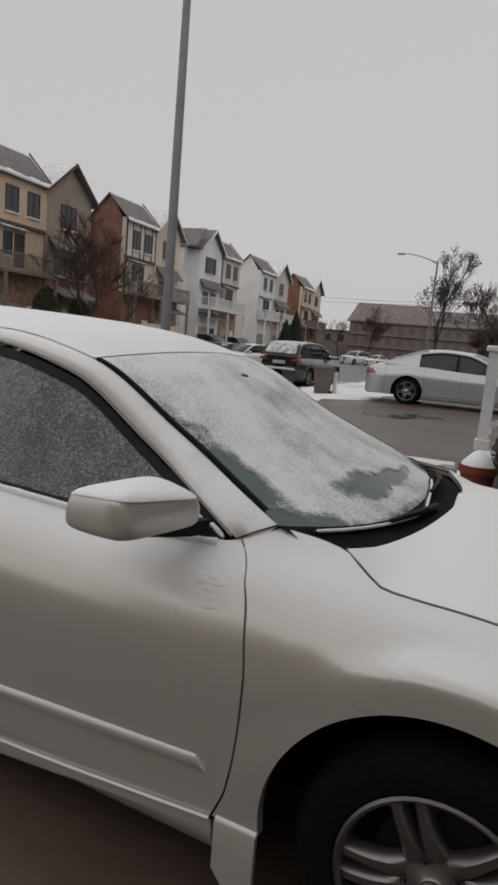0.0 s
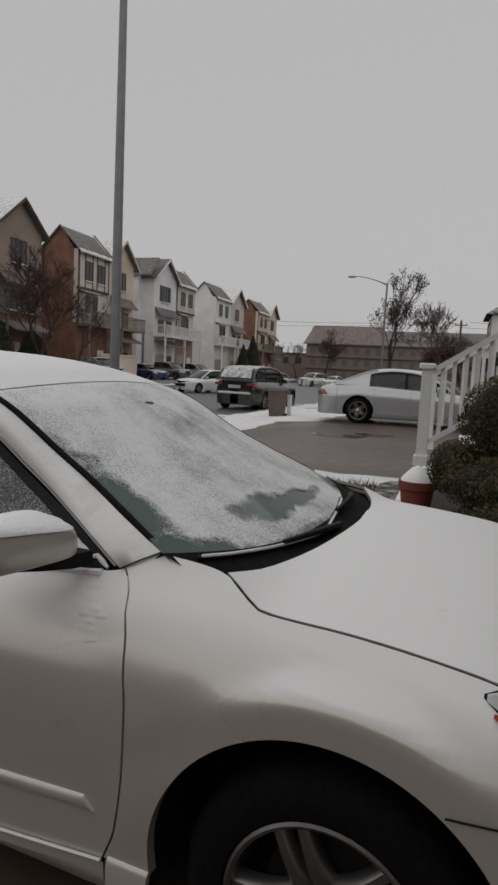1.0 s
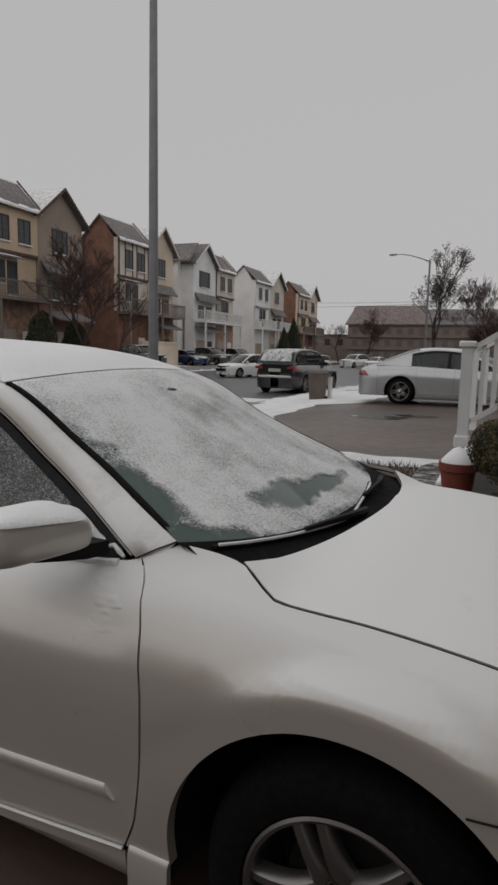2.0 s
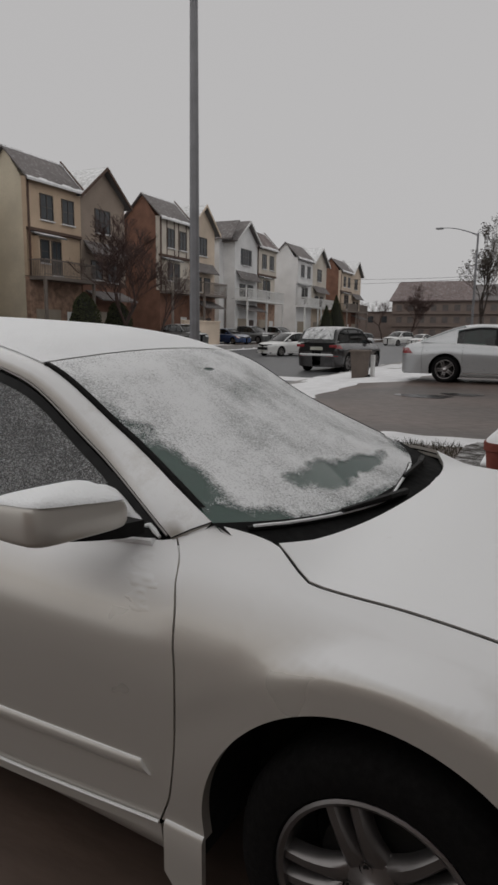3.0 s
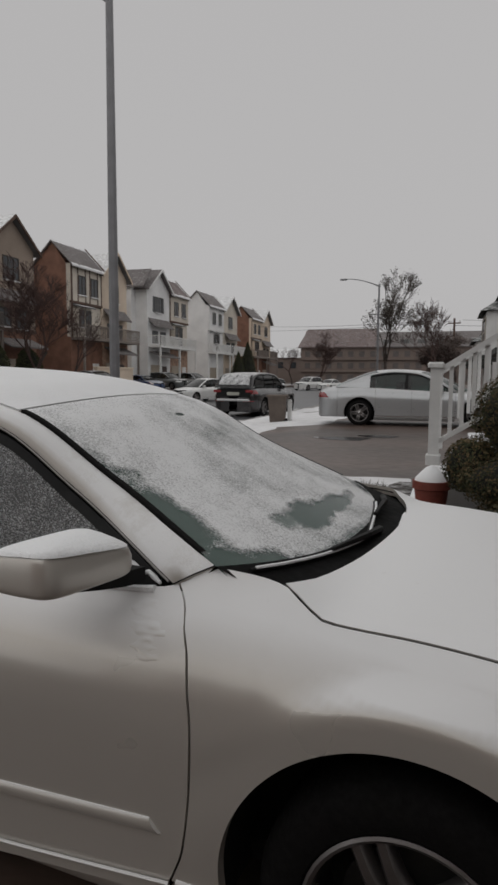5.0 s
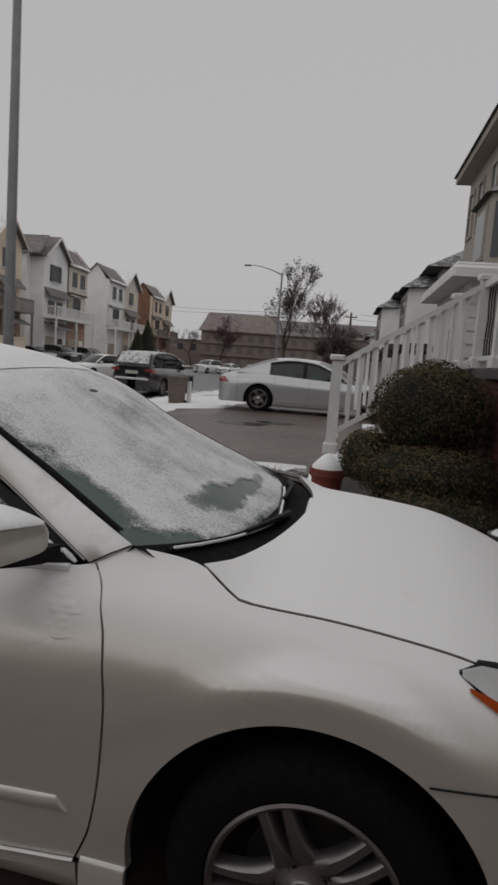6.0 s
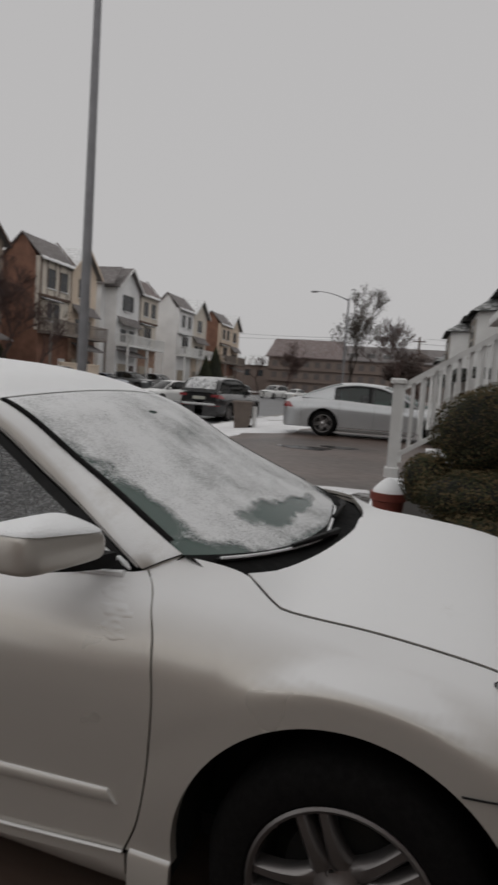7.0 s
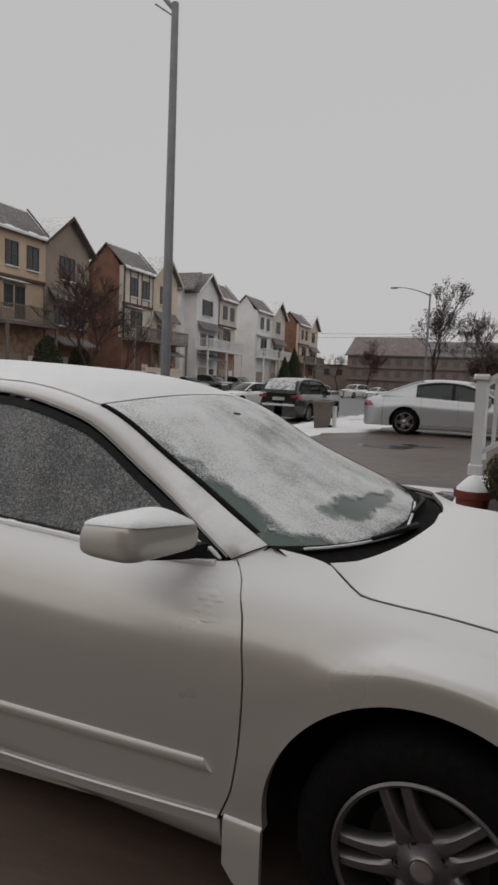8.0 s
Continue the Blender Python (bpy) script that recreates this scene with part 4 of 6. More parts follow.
mir = mirror_shell().obj("wing_mirror", PEARL, near, "white wing mirror capped with snow", True)
Geo().grid([[(-0.64, -0.765, z), (-0.66, -0.82, z), (-0.69, -0.88, z + 0.006), (-0.72, -0.93, z + 0.012)] for z in (0.93, 0.94, 0.952, 0.966)], (-0.05, 0, 0)).obj("mirror_foot", DARK, mir, "black plastic mirror foot", True)
blob((MIRROR[0] - 0.072, MIRROR[1], MIRROR[2]), (0.02, 0.108, 0.038)).obj("mirror_glass", CHROME, mir, "", True)
cap = mirror_shell(0.0025, least=0.4).obj("mirror_snow", SNOW, smooth=True)
cap.matrix_basis = NEAR
tagged(cap, "cap of snow on the wing mirror", "snow", kind="stuff")
sn = Geo().tube([(along(O_, s)[0], -(along(O_, s)[1] + 0.012 + 0.05 * max(0.0, (s - 0.035) / 0.05)), along(O_, s)[2] - 0.022 - 0.02 * (s > 0.03)) for s in np.linspace(0.012, 0.085, 12)], [0.004, 0.007, 0.006, 0.009, 0.012, 0.01, 0.014, 0.019, 0.022, 0.024, 0.018, 0.006], 10).obj("sail_snow", SNOW, smooth=True)
sn.matrix_basis = NEAR
tagged(sn, "snow caught at the foot of the wing mirror", "snow", kind="stuff")
# rubbing strip, skirt and bright window line
for u0, u1 in ((-1.74, -0.535), (-2.5, -1.79)):
    rows = []
    for u in np.linspace(u0, u1, 30):
        drop = 0.06 * (max(u, -1.6) + 0.535)
        rows.append([side_pt(u - 0.8 * (w - 0.386), w + drop, o) for w, o in ((0.386, 0.002), (0.39, 0.008), (0.404, 0.011), (0.416, 0.008), (0.421, 0.002))])
    Geo().grid(rows, (0, 0.012, 0)).obj("rubbing_strip", PEARL, near, "", True)
skirt = []
for u in np.linspace(-0.502, -0.392, 8):
    foot = 0.085 + 0.05 * max(0.0, (-0.46 - u) / 0.042)
    skirt.append([(u, side_pt(u, max(w, 0.24), o)[1], w) for w, o in ((foot, 0.0), (foot + 0.006, 0.012), (0.2, 0.013), (0.262, 0.012), (0.272, 0.006), (0.276, 0.001))])
Geo().grid(skirt, (0, 0.016, 0)).obj("side_skirt", PEARL, near, "", True)
lip = [side_pt(u, sill_line(u) - 0.002, 0.006) for u in np.linspace(-1.6, -0.52, 20)]
Geo().tube(lip, 0.005, 6).obj("sill_lip", PEARL, near)
for s0 in (0.02,):
    Geo().tube([(along(O_, s)[0], -(along(O_, s)[1] + 0.003), along(O_, s)[2] - 0.004) for s in np.linspace(0.005, 0.6, 40)], 0.0035, 6).obj("window_trim", ALLOY, near, "bright trim round the side windows")
# ridge of snow on the door top and by the sail
ridge = Geo().tube([side_pt(u, float(top(u)) - 0.004, 0.004) for u in np.linspace(-1.55, -0.62, 30)], [0.010 + 0.006 * noise.noise((k * 0.7, 0, 0)) for k in range(30)], 7).obj("door_snow", SNOW, smooth=True)
ridge.matrix_basis = NEAR
tagged(ridge, "ridge of snow along the foot of the side window", "snow", kind="stuff")
# thin wrinkled frost on the door below the sail
rows = []
for i in range(40):
    row = []
    for j in range(26):
        w, u = 0.785 + 0.12 * i / 39, -0.68 + 0.105 * j / 25 + 0.055 * (1 - i / 39)
        rim = min(i, 39 - i) / 39 + min(j, 25 - j) / 25
        body = noise.noise((u * 28, w * 28, 3.0)) * 0.5 + noise.noise((u * 9, w * 60, 1.0)) * 0.6
        row.append(side_pt(u, w, -0.002 + 0.0024 * max(-0.2, min(1.0, body + 2.2 * rim - 0.35)) + 0.0012 * noise.noise((u * 30, w * 150, 5.0))))
    rows.append(row)
door_frost = Geo().grid(rows).obj("door_frost", PEARL, smooth=True)
door_frost.matrix_basis = NEAR
tagged(door_frost, "thin wrinkled crust of frost on the car door", "snow", kind="stuff")
# seam of the front bumper: a near-black line drawn for the groove's shade
for sgn in (-1, 1):
    Geo().tube([(u, sgn * (float(vs(u, 0.64 + 0.01 * math.sin((u - 0.2) * 6))) + 0.0015), 0.64 + 0.01 * math.sin((u - 0.2) * 6)) for u in np.linspace(0.235, 0.8, 24)], 0.0022, 6).obj("bumper_seam", GAP, near)
# rear lamps and plate
for sgn in (-1, 1):
    Geo().grid([[(u, sgn * (float(vs(u, w)) + 0.006), w) for w in np.linspace(0.7, 0.92, 6)] for u in np.linspace(-3.8, -3.5, 8)], (0, -sgn * 0.02, 0)).obj("tail_lamp", TAIL_RED, near)

# ---- road, kerbs, pavement ----
BRICK = surface("orange_brown_brick", (0.215, 0.11, 0.075), 0.9, coarse=1.2, fine=40, vary=0.3, bump=0.4)
BRICK_DK = surface("red_brick", (0.125, 0.034, 0.026), 0.85, coarse=2, fine=40, vary=0.3, bump=0.4, per_piece=0.25)
MORTAR = surface("mortar", (0.2, 0.18, 0.16), 0.95, vary=0.2)
CONCRETE = surface("concrete", (0.27, 0.26, 0.25), 0.85, coarse=1.5, fine=50, vary=0.2, bump=0.3)
SLUSH = surface("thin_snow", (0.72, 0.72, 0.73), 0.85, coarse=2.2, fine=30, vary=0.12, bump=0.6, bumpscale=0.02)

road = Geo().grid([[(x, y, -0.244) for y in (-300, -50, 0, 20, 60, 120, 300, 900)] for x in (-23.5, -18, -12, -5.58)]).obj("road", ASPHALT)
tagged(road, "wet dark grey asphalt road with slush along its edges", "road", kind="structure")
for x0, x1, z, nm in ((-5.6, -5.42, -0.1, "kerb"), (-23.7, -23.52, 0.122, "kerb")):
    for y0 in range(-20, 100, 4):
        k = Geo().box(x0, x1, y0 + 0.01, y0 + 3.99, -0.3, z, 0.02).obj(nm, CONCRETE)
        tagged(k, "grey concrete kerb stone along the road", "kerb", "kerb stones", "structure")
for y0 in np.arange(-6, 44, 1.5):
    s_ = Geo().box(-5.4, -4.35, y0 + 0.008, y0 + 1.492, -0.3, -0.094, 0.006).obj("pavement", CONCRETE)
    tagged(s_, "grey concrete pavement slab", "pavement", "pavement slabs", "structure")


def snow_patch(x0, x1, y0, y1, z, seed, thick=0.03, tilt=(0.0, 0.0), ragged=0.35, n=26):
    """A low drift of snow with a ragged edge, thinning to nothing at its border."""
    rows = []
    for i in range(n):
        row = []
        for j in range(n):
            s, t = i / (n - 1), j / (n - 1)
            x, y = x0 + s * (x1 - x0), y0 + t * (y1 - y0)
            x += ragged * (noise.noise((x * 0.9, y * 0.9, seed)) * 0.9) * min(1, abs(x1 - x0))
            y += ragged * noise.noise((x * 0.8, y * 0.8, seed + 9.0)) * 1.1
            e = min(s, 1 - s, t, 1 - t) * 6
            h = thick * min(1, e) * (0.7 + 0.6 * noise.noise((x * 2, y * 2, seed))) - (0.012 if e < 0.02 else 0)
            base = ground_height(x, y) + (0.02 if -5.65 < x < -4.3 else 0.004)
            row.append((x, y, base + h))
        rows.append(row)
    ob = Geo().grid(rows).obj("snow_drift", SLUSH, smooth=True)
    return tagged(ob, "thin white drift of snow on the wet ground", "snow", "snow drifts", "stuff")


for x0, x1, y0, y1, z, th in ((-5.2, -3.0, 12.8, 19.5, -0.085, 0.05), (-4.9, -1.6, 17.0, 26.5, -0.085, 0.06), (-5.4, -4.6, 18.5, 31, -0.09, 0.03), (-6.3, -5.65, 15, 34, -0.238, 0.03), (-8.3, -5.7, 20.6, 22.4, -0.238, 0.02), (-4.2, -1.6, 19.2, 27, -0.02, 0.05),
                          (-0.7, 0.7, 8.7, 9.3, 0.0, 0.05), (-2.2, 0.0, 8.4, 9.0, -0.01, 0.03), (-23.5, -22.6, 20, 60, -0.24, 0.05), (-27, -24, 40, 52, -0.11, 0.04), (-5.0, -3.4, 27, 50, -0.05, 0.05), (-26, -23.8, 60, 110, -0.1, 0.06)):
    snow_patch(x0, x1, y0, y1, z, x0 * 3 + y0, th)
# puddles in the drive
WATER = surface("puddle_water", (0.02, 0.017, 0.016), 0.16, vary=0.2, coarse=1, bump=0)
for cx, cy, rx, ry in ((-0.75, 13.4, 0.55, 0.3), (-0.1, 13.9, 0.4, 0.22)):
    pts = [(cx + rx * math.cos(a) * (1 + 0.2 * math.sin(3 * a + cx)), cy + ry * math.sin(a) * (1 + 0.15 * math.cos(2 * a))) for a in np.linspace(0, 2 * math.pi, 40, endpoint=False)]
    w_ = Geo().add([(x, y, ground_height(x, y) + 0.006) for x, y in pts] + [(cx, cy, ground_height(cx, cy) + 0.006)], [(k, (k + 1) % 40, 40) for k in range(40)]).obj("puddle", WATER)
    tagged(w_, "shallow dark puddle in the wet drive", "puddle", "puddles", "stuff")

# ---- houses across the street ----
SHINGLE = surface("grey_shingle", (0.15, 0.135, 0.132), 0.85, coarse=1.0, fine=12, vary=0.22, bump=0.4, snow=0.1, snow_at=0.55, stretch=(1, 0.25, 1))
SHINGLE_SN = surface("snowy_shingle", (0.16, 0.16, 0.16), 0.85, coarse=1.0, fine=12, vary=0.3, bump=0.3, snow=0.68, snow_at=0.5)
SHINGLE_BR = surface("brown_shingle", (0.15, 0.115, 0.11), 0.85, coarse=1.0, fine=12, vary=0.25, bump=0.4, snow=0.14, snow_at=0.6)
WOODTRIM = surface("brown_trim", (0.09, 0.05, 0.035), 0.7, vary=0.2)
RAIL_GREY = surface("weathered_rail", (0.2, 0.17, 0.15), 0.7, vary=0.2, snow=0.3)
GARAGE = surface("garage_panel", (0.35, 0.3, 0.24), 0.6, vary=0.12)


def stucco(nm, col):
    return surface(nm, col, 0.9, coarse=0.5, fine=9, vary=0.13, bump=0.4)


def house_window(parent, y0, y1, z0, z1, x=0.0, frame_mat=WHITE_TRIM, panes=2, shutters=None):
    d = 0.07
    w = Geo().ring(y0, y1, z0, z1, d, x - 0.02, x + 0.06).obj("window", frame_mat, parent)
    for k in range(1, panes):
        c = y0 + (y1 - y0) * k / panes
        Geo().box(x - 0.02, x + 0.05, c - 0.03, c + 0.03, z0 + d, z1 - d).obj("mullion", frame_mat, w)
    for k in range(panes):
        a, b = y0 + (y1 - y0) * k / panes, y0 + (y1 - y0) * (k + 1) / panes
        Geo().box(x - 0.01, x + 0.02, a + 0.03, b - 0.03, z0 + d, z1 - d).obj("pane", WINDOW_GLASS, w)
        Geo().box(x, x + 0.035, a + 0.03, b - 0.03, (z0 + z1) / 2 - 0.02, (z0 + z1) / 2 + 0.02).obj("glazing_bar", frame_mat, w)
    Geo().box(x, x + 0.14, y0 - 0.06, y1 + 0.06, z0 - 0.08, z0, 0.01).obj("window_sill", SLUSH, w)
    if shutters:
        for a, b in ((y0 - 0.42, y0 - 0.04), (y1 + 0.04, y1 + 0.42)):
            Geo().box(x, x + 0.05, a, b, z0, z1).obj("shutter", shutters, parent)
    return w


def balcony(parent, y0, y1, z, depth=1.2, mat_=RAIL_GREY, columns=True, solid=False):
    b = Geo().box(0, depth, y0, y1, z - 0.2, z).obj("balcony", mat_, parent)
    r = Geo().box(depth - 0.06, depth, y0, y1, z + 0.95, z + 1.03).box(depth - 0.05, depth - 0.01, y0, y1, z + 0.1, z + 0.15)
    r.box(0, depth, y0, y0 + 0.06, z + 0.95, z + 1.03).box(0, depth, y1 - 0.06, y1, z + 0.95, z + 1.03)
    r.obj("handrail", mat_, b)
    bal = Geo()
    for y in np.arange(y0 + 0.08, y1, 0.14):
        bal.box(depth - 0.045, depth - 0.015, y - 0.018, y + 0.018, z, z + 0.95)
    for x in np.arange(0.1, depth - 0.05, 0.14):
        bal.box(x - 0.018, x + 0.018, y0 + 0.015, y0 + 0.045, z, z + 0.95)
    tagged(bal.obj("baluster", mat_, b), kind="stuff")
    if columns:
        for y in (y0 + 0.12, y1 - 0.12):
            Geo().box(depth - 0.2, depth - 0.04, y - 0.08, y + 0.08, 0, z - 0.2).obj("column", mat_, b)
    return b


def shed_roof(parent, y0, y1, z0, z1, depth=1.0, mat_=SHINGLE_SN):
    Geo().grid([[(-0.02, y0, z1), (-0.02, y1, z1)], [(depth, y0, z0), (depth, y1, z0)]], (0, 0, -0.1)).obj("canopy", mat_, parent, "sloping canopy with snow on it")


def unit_side_gable(h, y0, y1, front, side, low, c, trim=WOODTRIM, roof=SHINGLE, closed=True):
    """A dwelling whose ridge runs along the street."""
    Geo().box(-10, -0.25, y0, y1, 0, 9.6).prism([(-3.4, 9.6), (-0.25, 9.6), (-0.25, 10.25), (-1.45, 12.05), (-3.4, 10.0)], "y", y0, y1).obj("wall", side, h, "side wall")
    Geo().box(-0.25, 0, y0 + 0.005, y1, 4.5, 10.3).obj("front_wall", front, h)
    Geo().box(-0.25, 0.06, y0 + 0.005, y1, 0, 4.45).obj("ground_floor_wall", low, h)
    Geo().box(0, 0.16, y0 + 0.02, y1, 7.35, 10.28).obj("upper_bay", front, h)
    Geo().box(0.0, 0.22, y0, y1, 7.2, 7.38).obj("floor_trim", trim, h)
    Geo().box(0.16, 0.2, y0 - 0.02, y0 + 0.16, 4.5, 10.2).obj("corner_board", trim, h)
    Geo().grid([[(0.5, y0 - 0.25, 10.15), (0.5, y1 + 0.05, 10.15)], [(-1.45, y0 - 0.25, 12.15), (-1.45, y1 + 0.05, 12.15)]], (0, 0, -0.12)).obj("roof", roof, h, "grey shingle roof with a dusting of snow")
    Geo().grid([[(-1.45, y0 - 0.25, 12.15), (-1.45, y1 + 0.05, 12.15)], [(-3.6, y0 - 0.25, 10.0), (-3.6, y1 + 0.05, 10.0)]], (0, 0, -0.12)).obj("rear_roof", roof, h)
    rg = random.Random(int(y0 * 7) + 3)
    for xa, wide in ((0.5, 0.2), (-1.34, 0.1)):
        rows = []
        for y in np.linspace(y0 - 0.24, y1 + 0.04, 24):
            d = wide * rg.uniform(0.45, 1.25)
            rows.append([(xa, y, 10.15 + (0.5 - xa) * 1.0256 + 0.012), (xa - d * 0.5, y, 10.15 + (0.5 - xa + d * 0.5) * 1.0256 + 0.03), (xa - d, y, 10.15 + (0.5 - xa + d) * 1.0256 + 0.006)])
        tagged(Geo().grid(rows).obj("roof_snow", SLUSH, h, "uneven line of snow on the shingles", True), kind="stuff")
    Geo().box(0.48, 0.56, y0 - 0.25, y1 + 0.05, 10.02, 10.14).obj("gutter", SLUSH, h, "gutter edged with snow")
    Geo().grid([[(0.52, y1 + 0.0, 10.2), (0.52, y1 + 0.16, 10.2)], [(-1.45, y1 + 0.0, 12.25), (-1.45, y1 + 0.16, 12.25)]], (0, 0, 0.1)).obj("party_ridge", trim, h)
    L = y1 - y0
    for a in (0.22, 0.62):
        house_window(h, y0 + L * a, y0 + L * a + 1.15, 7.95, 9.5, 0.16, c.get("frame", WHITE_TRIM), 2)
    if c.get("timber"):
        for a in (0.02, 0.2, 0.44, 0.58, 0.84, 0.97):
            Geo().box(0.16, 0.19, y0 + L * a, y0 + L * a + 0.12, 7.38, 10.2).obj("timber", WOODTRIM, h)
    # living floor: a bay and a tall door behind the balcony
    Geo().box(0, 0.5, y0 + L * 0.1, y0 + L * 0.52, 4.5, 6.9).obj("bay", c.get("bay", front), h)
    house_window(h, y0 + L * 0.12, y0 + L * 0.28, 5.3, 6.7, 0.5, c.get("frame", WHITE_TRIM), 1)
    house_window(h, y0 + L * 0.32, y0 + L * 0.5, 4.6, 6.7, 0.5, c.get("frame", WHITE_TRIM), 2)
    shed_roof(h, y0 + L * 0.06, y0 + L * 0.56, 6.95, 7.2, 0.8)
    if c.get("balcony", True):
        balcony(h, y0 + 0.05, y0 + L * c.get("bal_len", 0.95), 4.45, 1.3, c.get("rail", RAIL_GREY))
    # garage and entrance
    gd = Geo().box(0.05, 0.1, y0 + L * 0.1, y0 + L * 0.55, 0.1, 2.5).obj("garage_door", c.get("garage", GARAGE), h)
    for k in range(4):
        Geo().box(0.1, 0.115, y0 + L * 0.12, y0 + L * 0.53, 0.18 + k * 0.58, 0.66 + k * 0.58, 0.005).obj("panel", c.get("garage", GARAGE), gd)
    Geo().box(0.05, 0.11, y0 + L * 0.68, y0 + L * 0.88, 0.2, 2.4).obj("entrance_door", WHITE_TRIM, h)


def unit_front_gable(h, y0, y1, front, low, c, trim=WOODTRIM, roof=SHINGLE_SN, peak=12.2):
    """A dwelling whose gable faces the street."""
    mid = (y0 + y1) / 2
    Geo().prism([(y0, 0), (y1, 0), (y1, 10.2), (mid, peak - 0.1), (y0, 10.2)], "x", -10, -0.25).obj("wall", front, h)
    Geo().prism([(y0, 4.5), (y1, 4.5), (y1, 10.2), (mid, peak - 0.1), (y0, 10.2)], "x", -0.25, 0.1).obj("front_wall", front, h)
    Geo().box(-0.25, 0.14, y0, y1, 0, 4.45).obj("ground_floor_wall", low, h)
    e = 0.35
    sl = (peak - 10.2) / (mid - y0)
    for a, b in ((y0 - e, mid), (y1 + e, mid)):
        Geo().grid([[(0.55, a, 10.2 - e * sl), (-6, a, 10.2 - e * sl)], [(0.55, b, peak), (-6, b, peak)]], (0, 0, 0.13)).obj("roof", roof, h, "gable roof slope with snow")
        Geo().add([(0.56, a, 10.2 - e * sl - 0.1), (0.62, a, 10.2 - e * sl - 0.1), (0.62, a, 10.2 - e * sl + 0.13), (0.56, a, 10.2 - e * sl + 0.13), (0.56, b, peak - 0.1), (0.62, b, peak - 0.1), (0.62, b, peak + 0.13), (0.56, b, peak + 0.13)],
                  [(0, 1, 2, 3), (4, 5, 6, 7), (0, 1, 5, 4), (1, 2, 6, 5), (2, 3, 7, 6), (3, 0, 4, 7)]).obj("barge_board", trim, h)
    L = y1 - y0
    house_window(h, mid - 0.95, mid + 0.75, 7.9, 9.5, 0.1, c.get("frame", WOODTRIM), 3, c.get("shutters"))
    shed_roof(h, y0 + 0.3, y1 - 0.3, 6.4, 7.4, 0.8, SHINGLE)
    house_window(h, y0 + L * 0.2, y0 + L * 0.45, 4.7, 6.0, 0.1, c.get("frame", WOODTRIM), 2)
    house_window(h, y0 + L * 0.55, y0 + L * 0.8, 4.6, 6.0, 0.1, c.get("frame", WOODTRIM), 2)
    Geo().box(0.1, 0.18, y0, y1, 4.35, 4.6).obj("floor_trim", trim, h)
    if c.get("balcony", True):
        balcony(h, y0 + 0.2, y1 - 0.1, 4.45, 1.5, c.get("rail", RAIL_GREY))
    if c.get("stoop", True):
        shed_roof(h, y0 + 0.3, y1 - 0.6, 3.3, 4.0, 1.6, SHINGLE)
    Geo().box(0.12, 0.2, y0 + L * 0.12, y0 + L * 0.5, 0.1, 2.5).obj("garage_door", c.get("garage", GARAGE), h)
    Geo().box(0.12, 0.2, y0 + L * 0.62, y0 + L * 0.82, 0.2, 2.4).obj("entrance_door", surface("dark_door", (0.05, 0.03, 0.025), 0.5), h)


TAN, BEIGE, BROWNST = stucco("tan_stucco", (0.57, 0.435, 0.315)), stucco("beige_siding", (0.66, 0.59, 0.46)), stucco("brown_stucco", (0.31, 0.25, 0.205))
WHITE_S, CREAM, GREYW, PALE = stucco("white_siding", (0.750, 0.750, 0.750)), stucco("cream_stucco", (0.6, 0.55, 0.48)), stucco("pale_grey_siding", (0.750, 0.750, 0.750)), stucco("pale_tan_siding", (0.630, 0.525, 0.420))
STONE = surface("mixed_stone", (0.34, 0.22, 0.16), 0.9, coarse=2.5, fine=14, vary=0.45, bump=0.8)
GUT = surface("dark_frame", (0.06, 0.05, 0.045), 0.6)
BLUE_SH = surface("dark_shutter", (0.05, 0.055, 0.06), 0.6)


def block(y0, label):
    return thing("row_house", pose(-28, y0, 0.08), label, "house", "row houses across the street")


h = block(31.0, "tan and brown stucco row house with balcony, snow on roof")
unit_side_gable(h, 0.2, 5.1, TAN, BEIGE, STONE, dict(frame=GUT, bal_len=1.0))
unit_front_gable(h, 5.1, 10.1, BROWNST, BRICK, dict(balcony=False, frame=GUT))
Geo().box(-2.2, -1.4, 10.1, 10.9, 9.0, 12.3, 0.05).obj("chimney", BRICK, h)
h = block(45.8, "half-timbered brick row house with brown balcony, snow on roof")
unit_side_gable(h, 0, 4.8, CREAM, BRICK, BRICK, dict(timber=True, frame=GUT, garage=BRICK, bay=CREAM))
unit_front_gable(h, 4.8, 9.4, PALE, STONE, dict(frame=GUT), PALE)
h = block(58.6, "white sided row house with dark shutters, snow on roof")
Geo().box(-10, -1.2, 0, 1.5, 0, 10.2).obj("side_wing", WHITE_S, h)
unit_front_gable(h, 0.9, 6.3, WHITE_S, WHITE_S, dict(frame=GUT, rail=WHITE_TRIM, shutters=BLUE_SH), WHITE_TRIM, SHINGLE)
unit_side_gable(h, 6.3, 11.4, CREAM, PALE, STONE, dict(frame=GUT, rail=WHITE_TRIM), WOODTRIM, SHINGLE_BR)
Geo().grid([[(0.3, -0.3, 10.1), (-6, -0.3, 10.1)], [(0.3, 1.6, 12.0), (-6, 1.6, 12.0)]], (0, 0, 0.12)).obj("side_roof", SHINGLE, h)
h = block(76.8, "pale grey and cream row house with porch, snow on roof")
unit_side_gable(h, 0, 5.6, WHITE_S, GREYW, WHITE_S, dict(frame=GUT, rail=WHITE_TRIM), WHITE_TRIM, SHINGLE)
unit_front_gable(h, 5.6, 11.4, CREAM, PALE, dict(frame=GUT, rail=WHITE_TRIM, stoop=False), WHITE_TRIM)
h = block(95.0, "brown brick and pale stucco end row house, snow on roof")
unit_side_gable(h, 0, 5.6, PALE, BRICK, BRICK, dict(frame=GUT), WOODTRIM, SHINGLE)
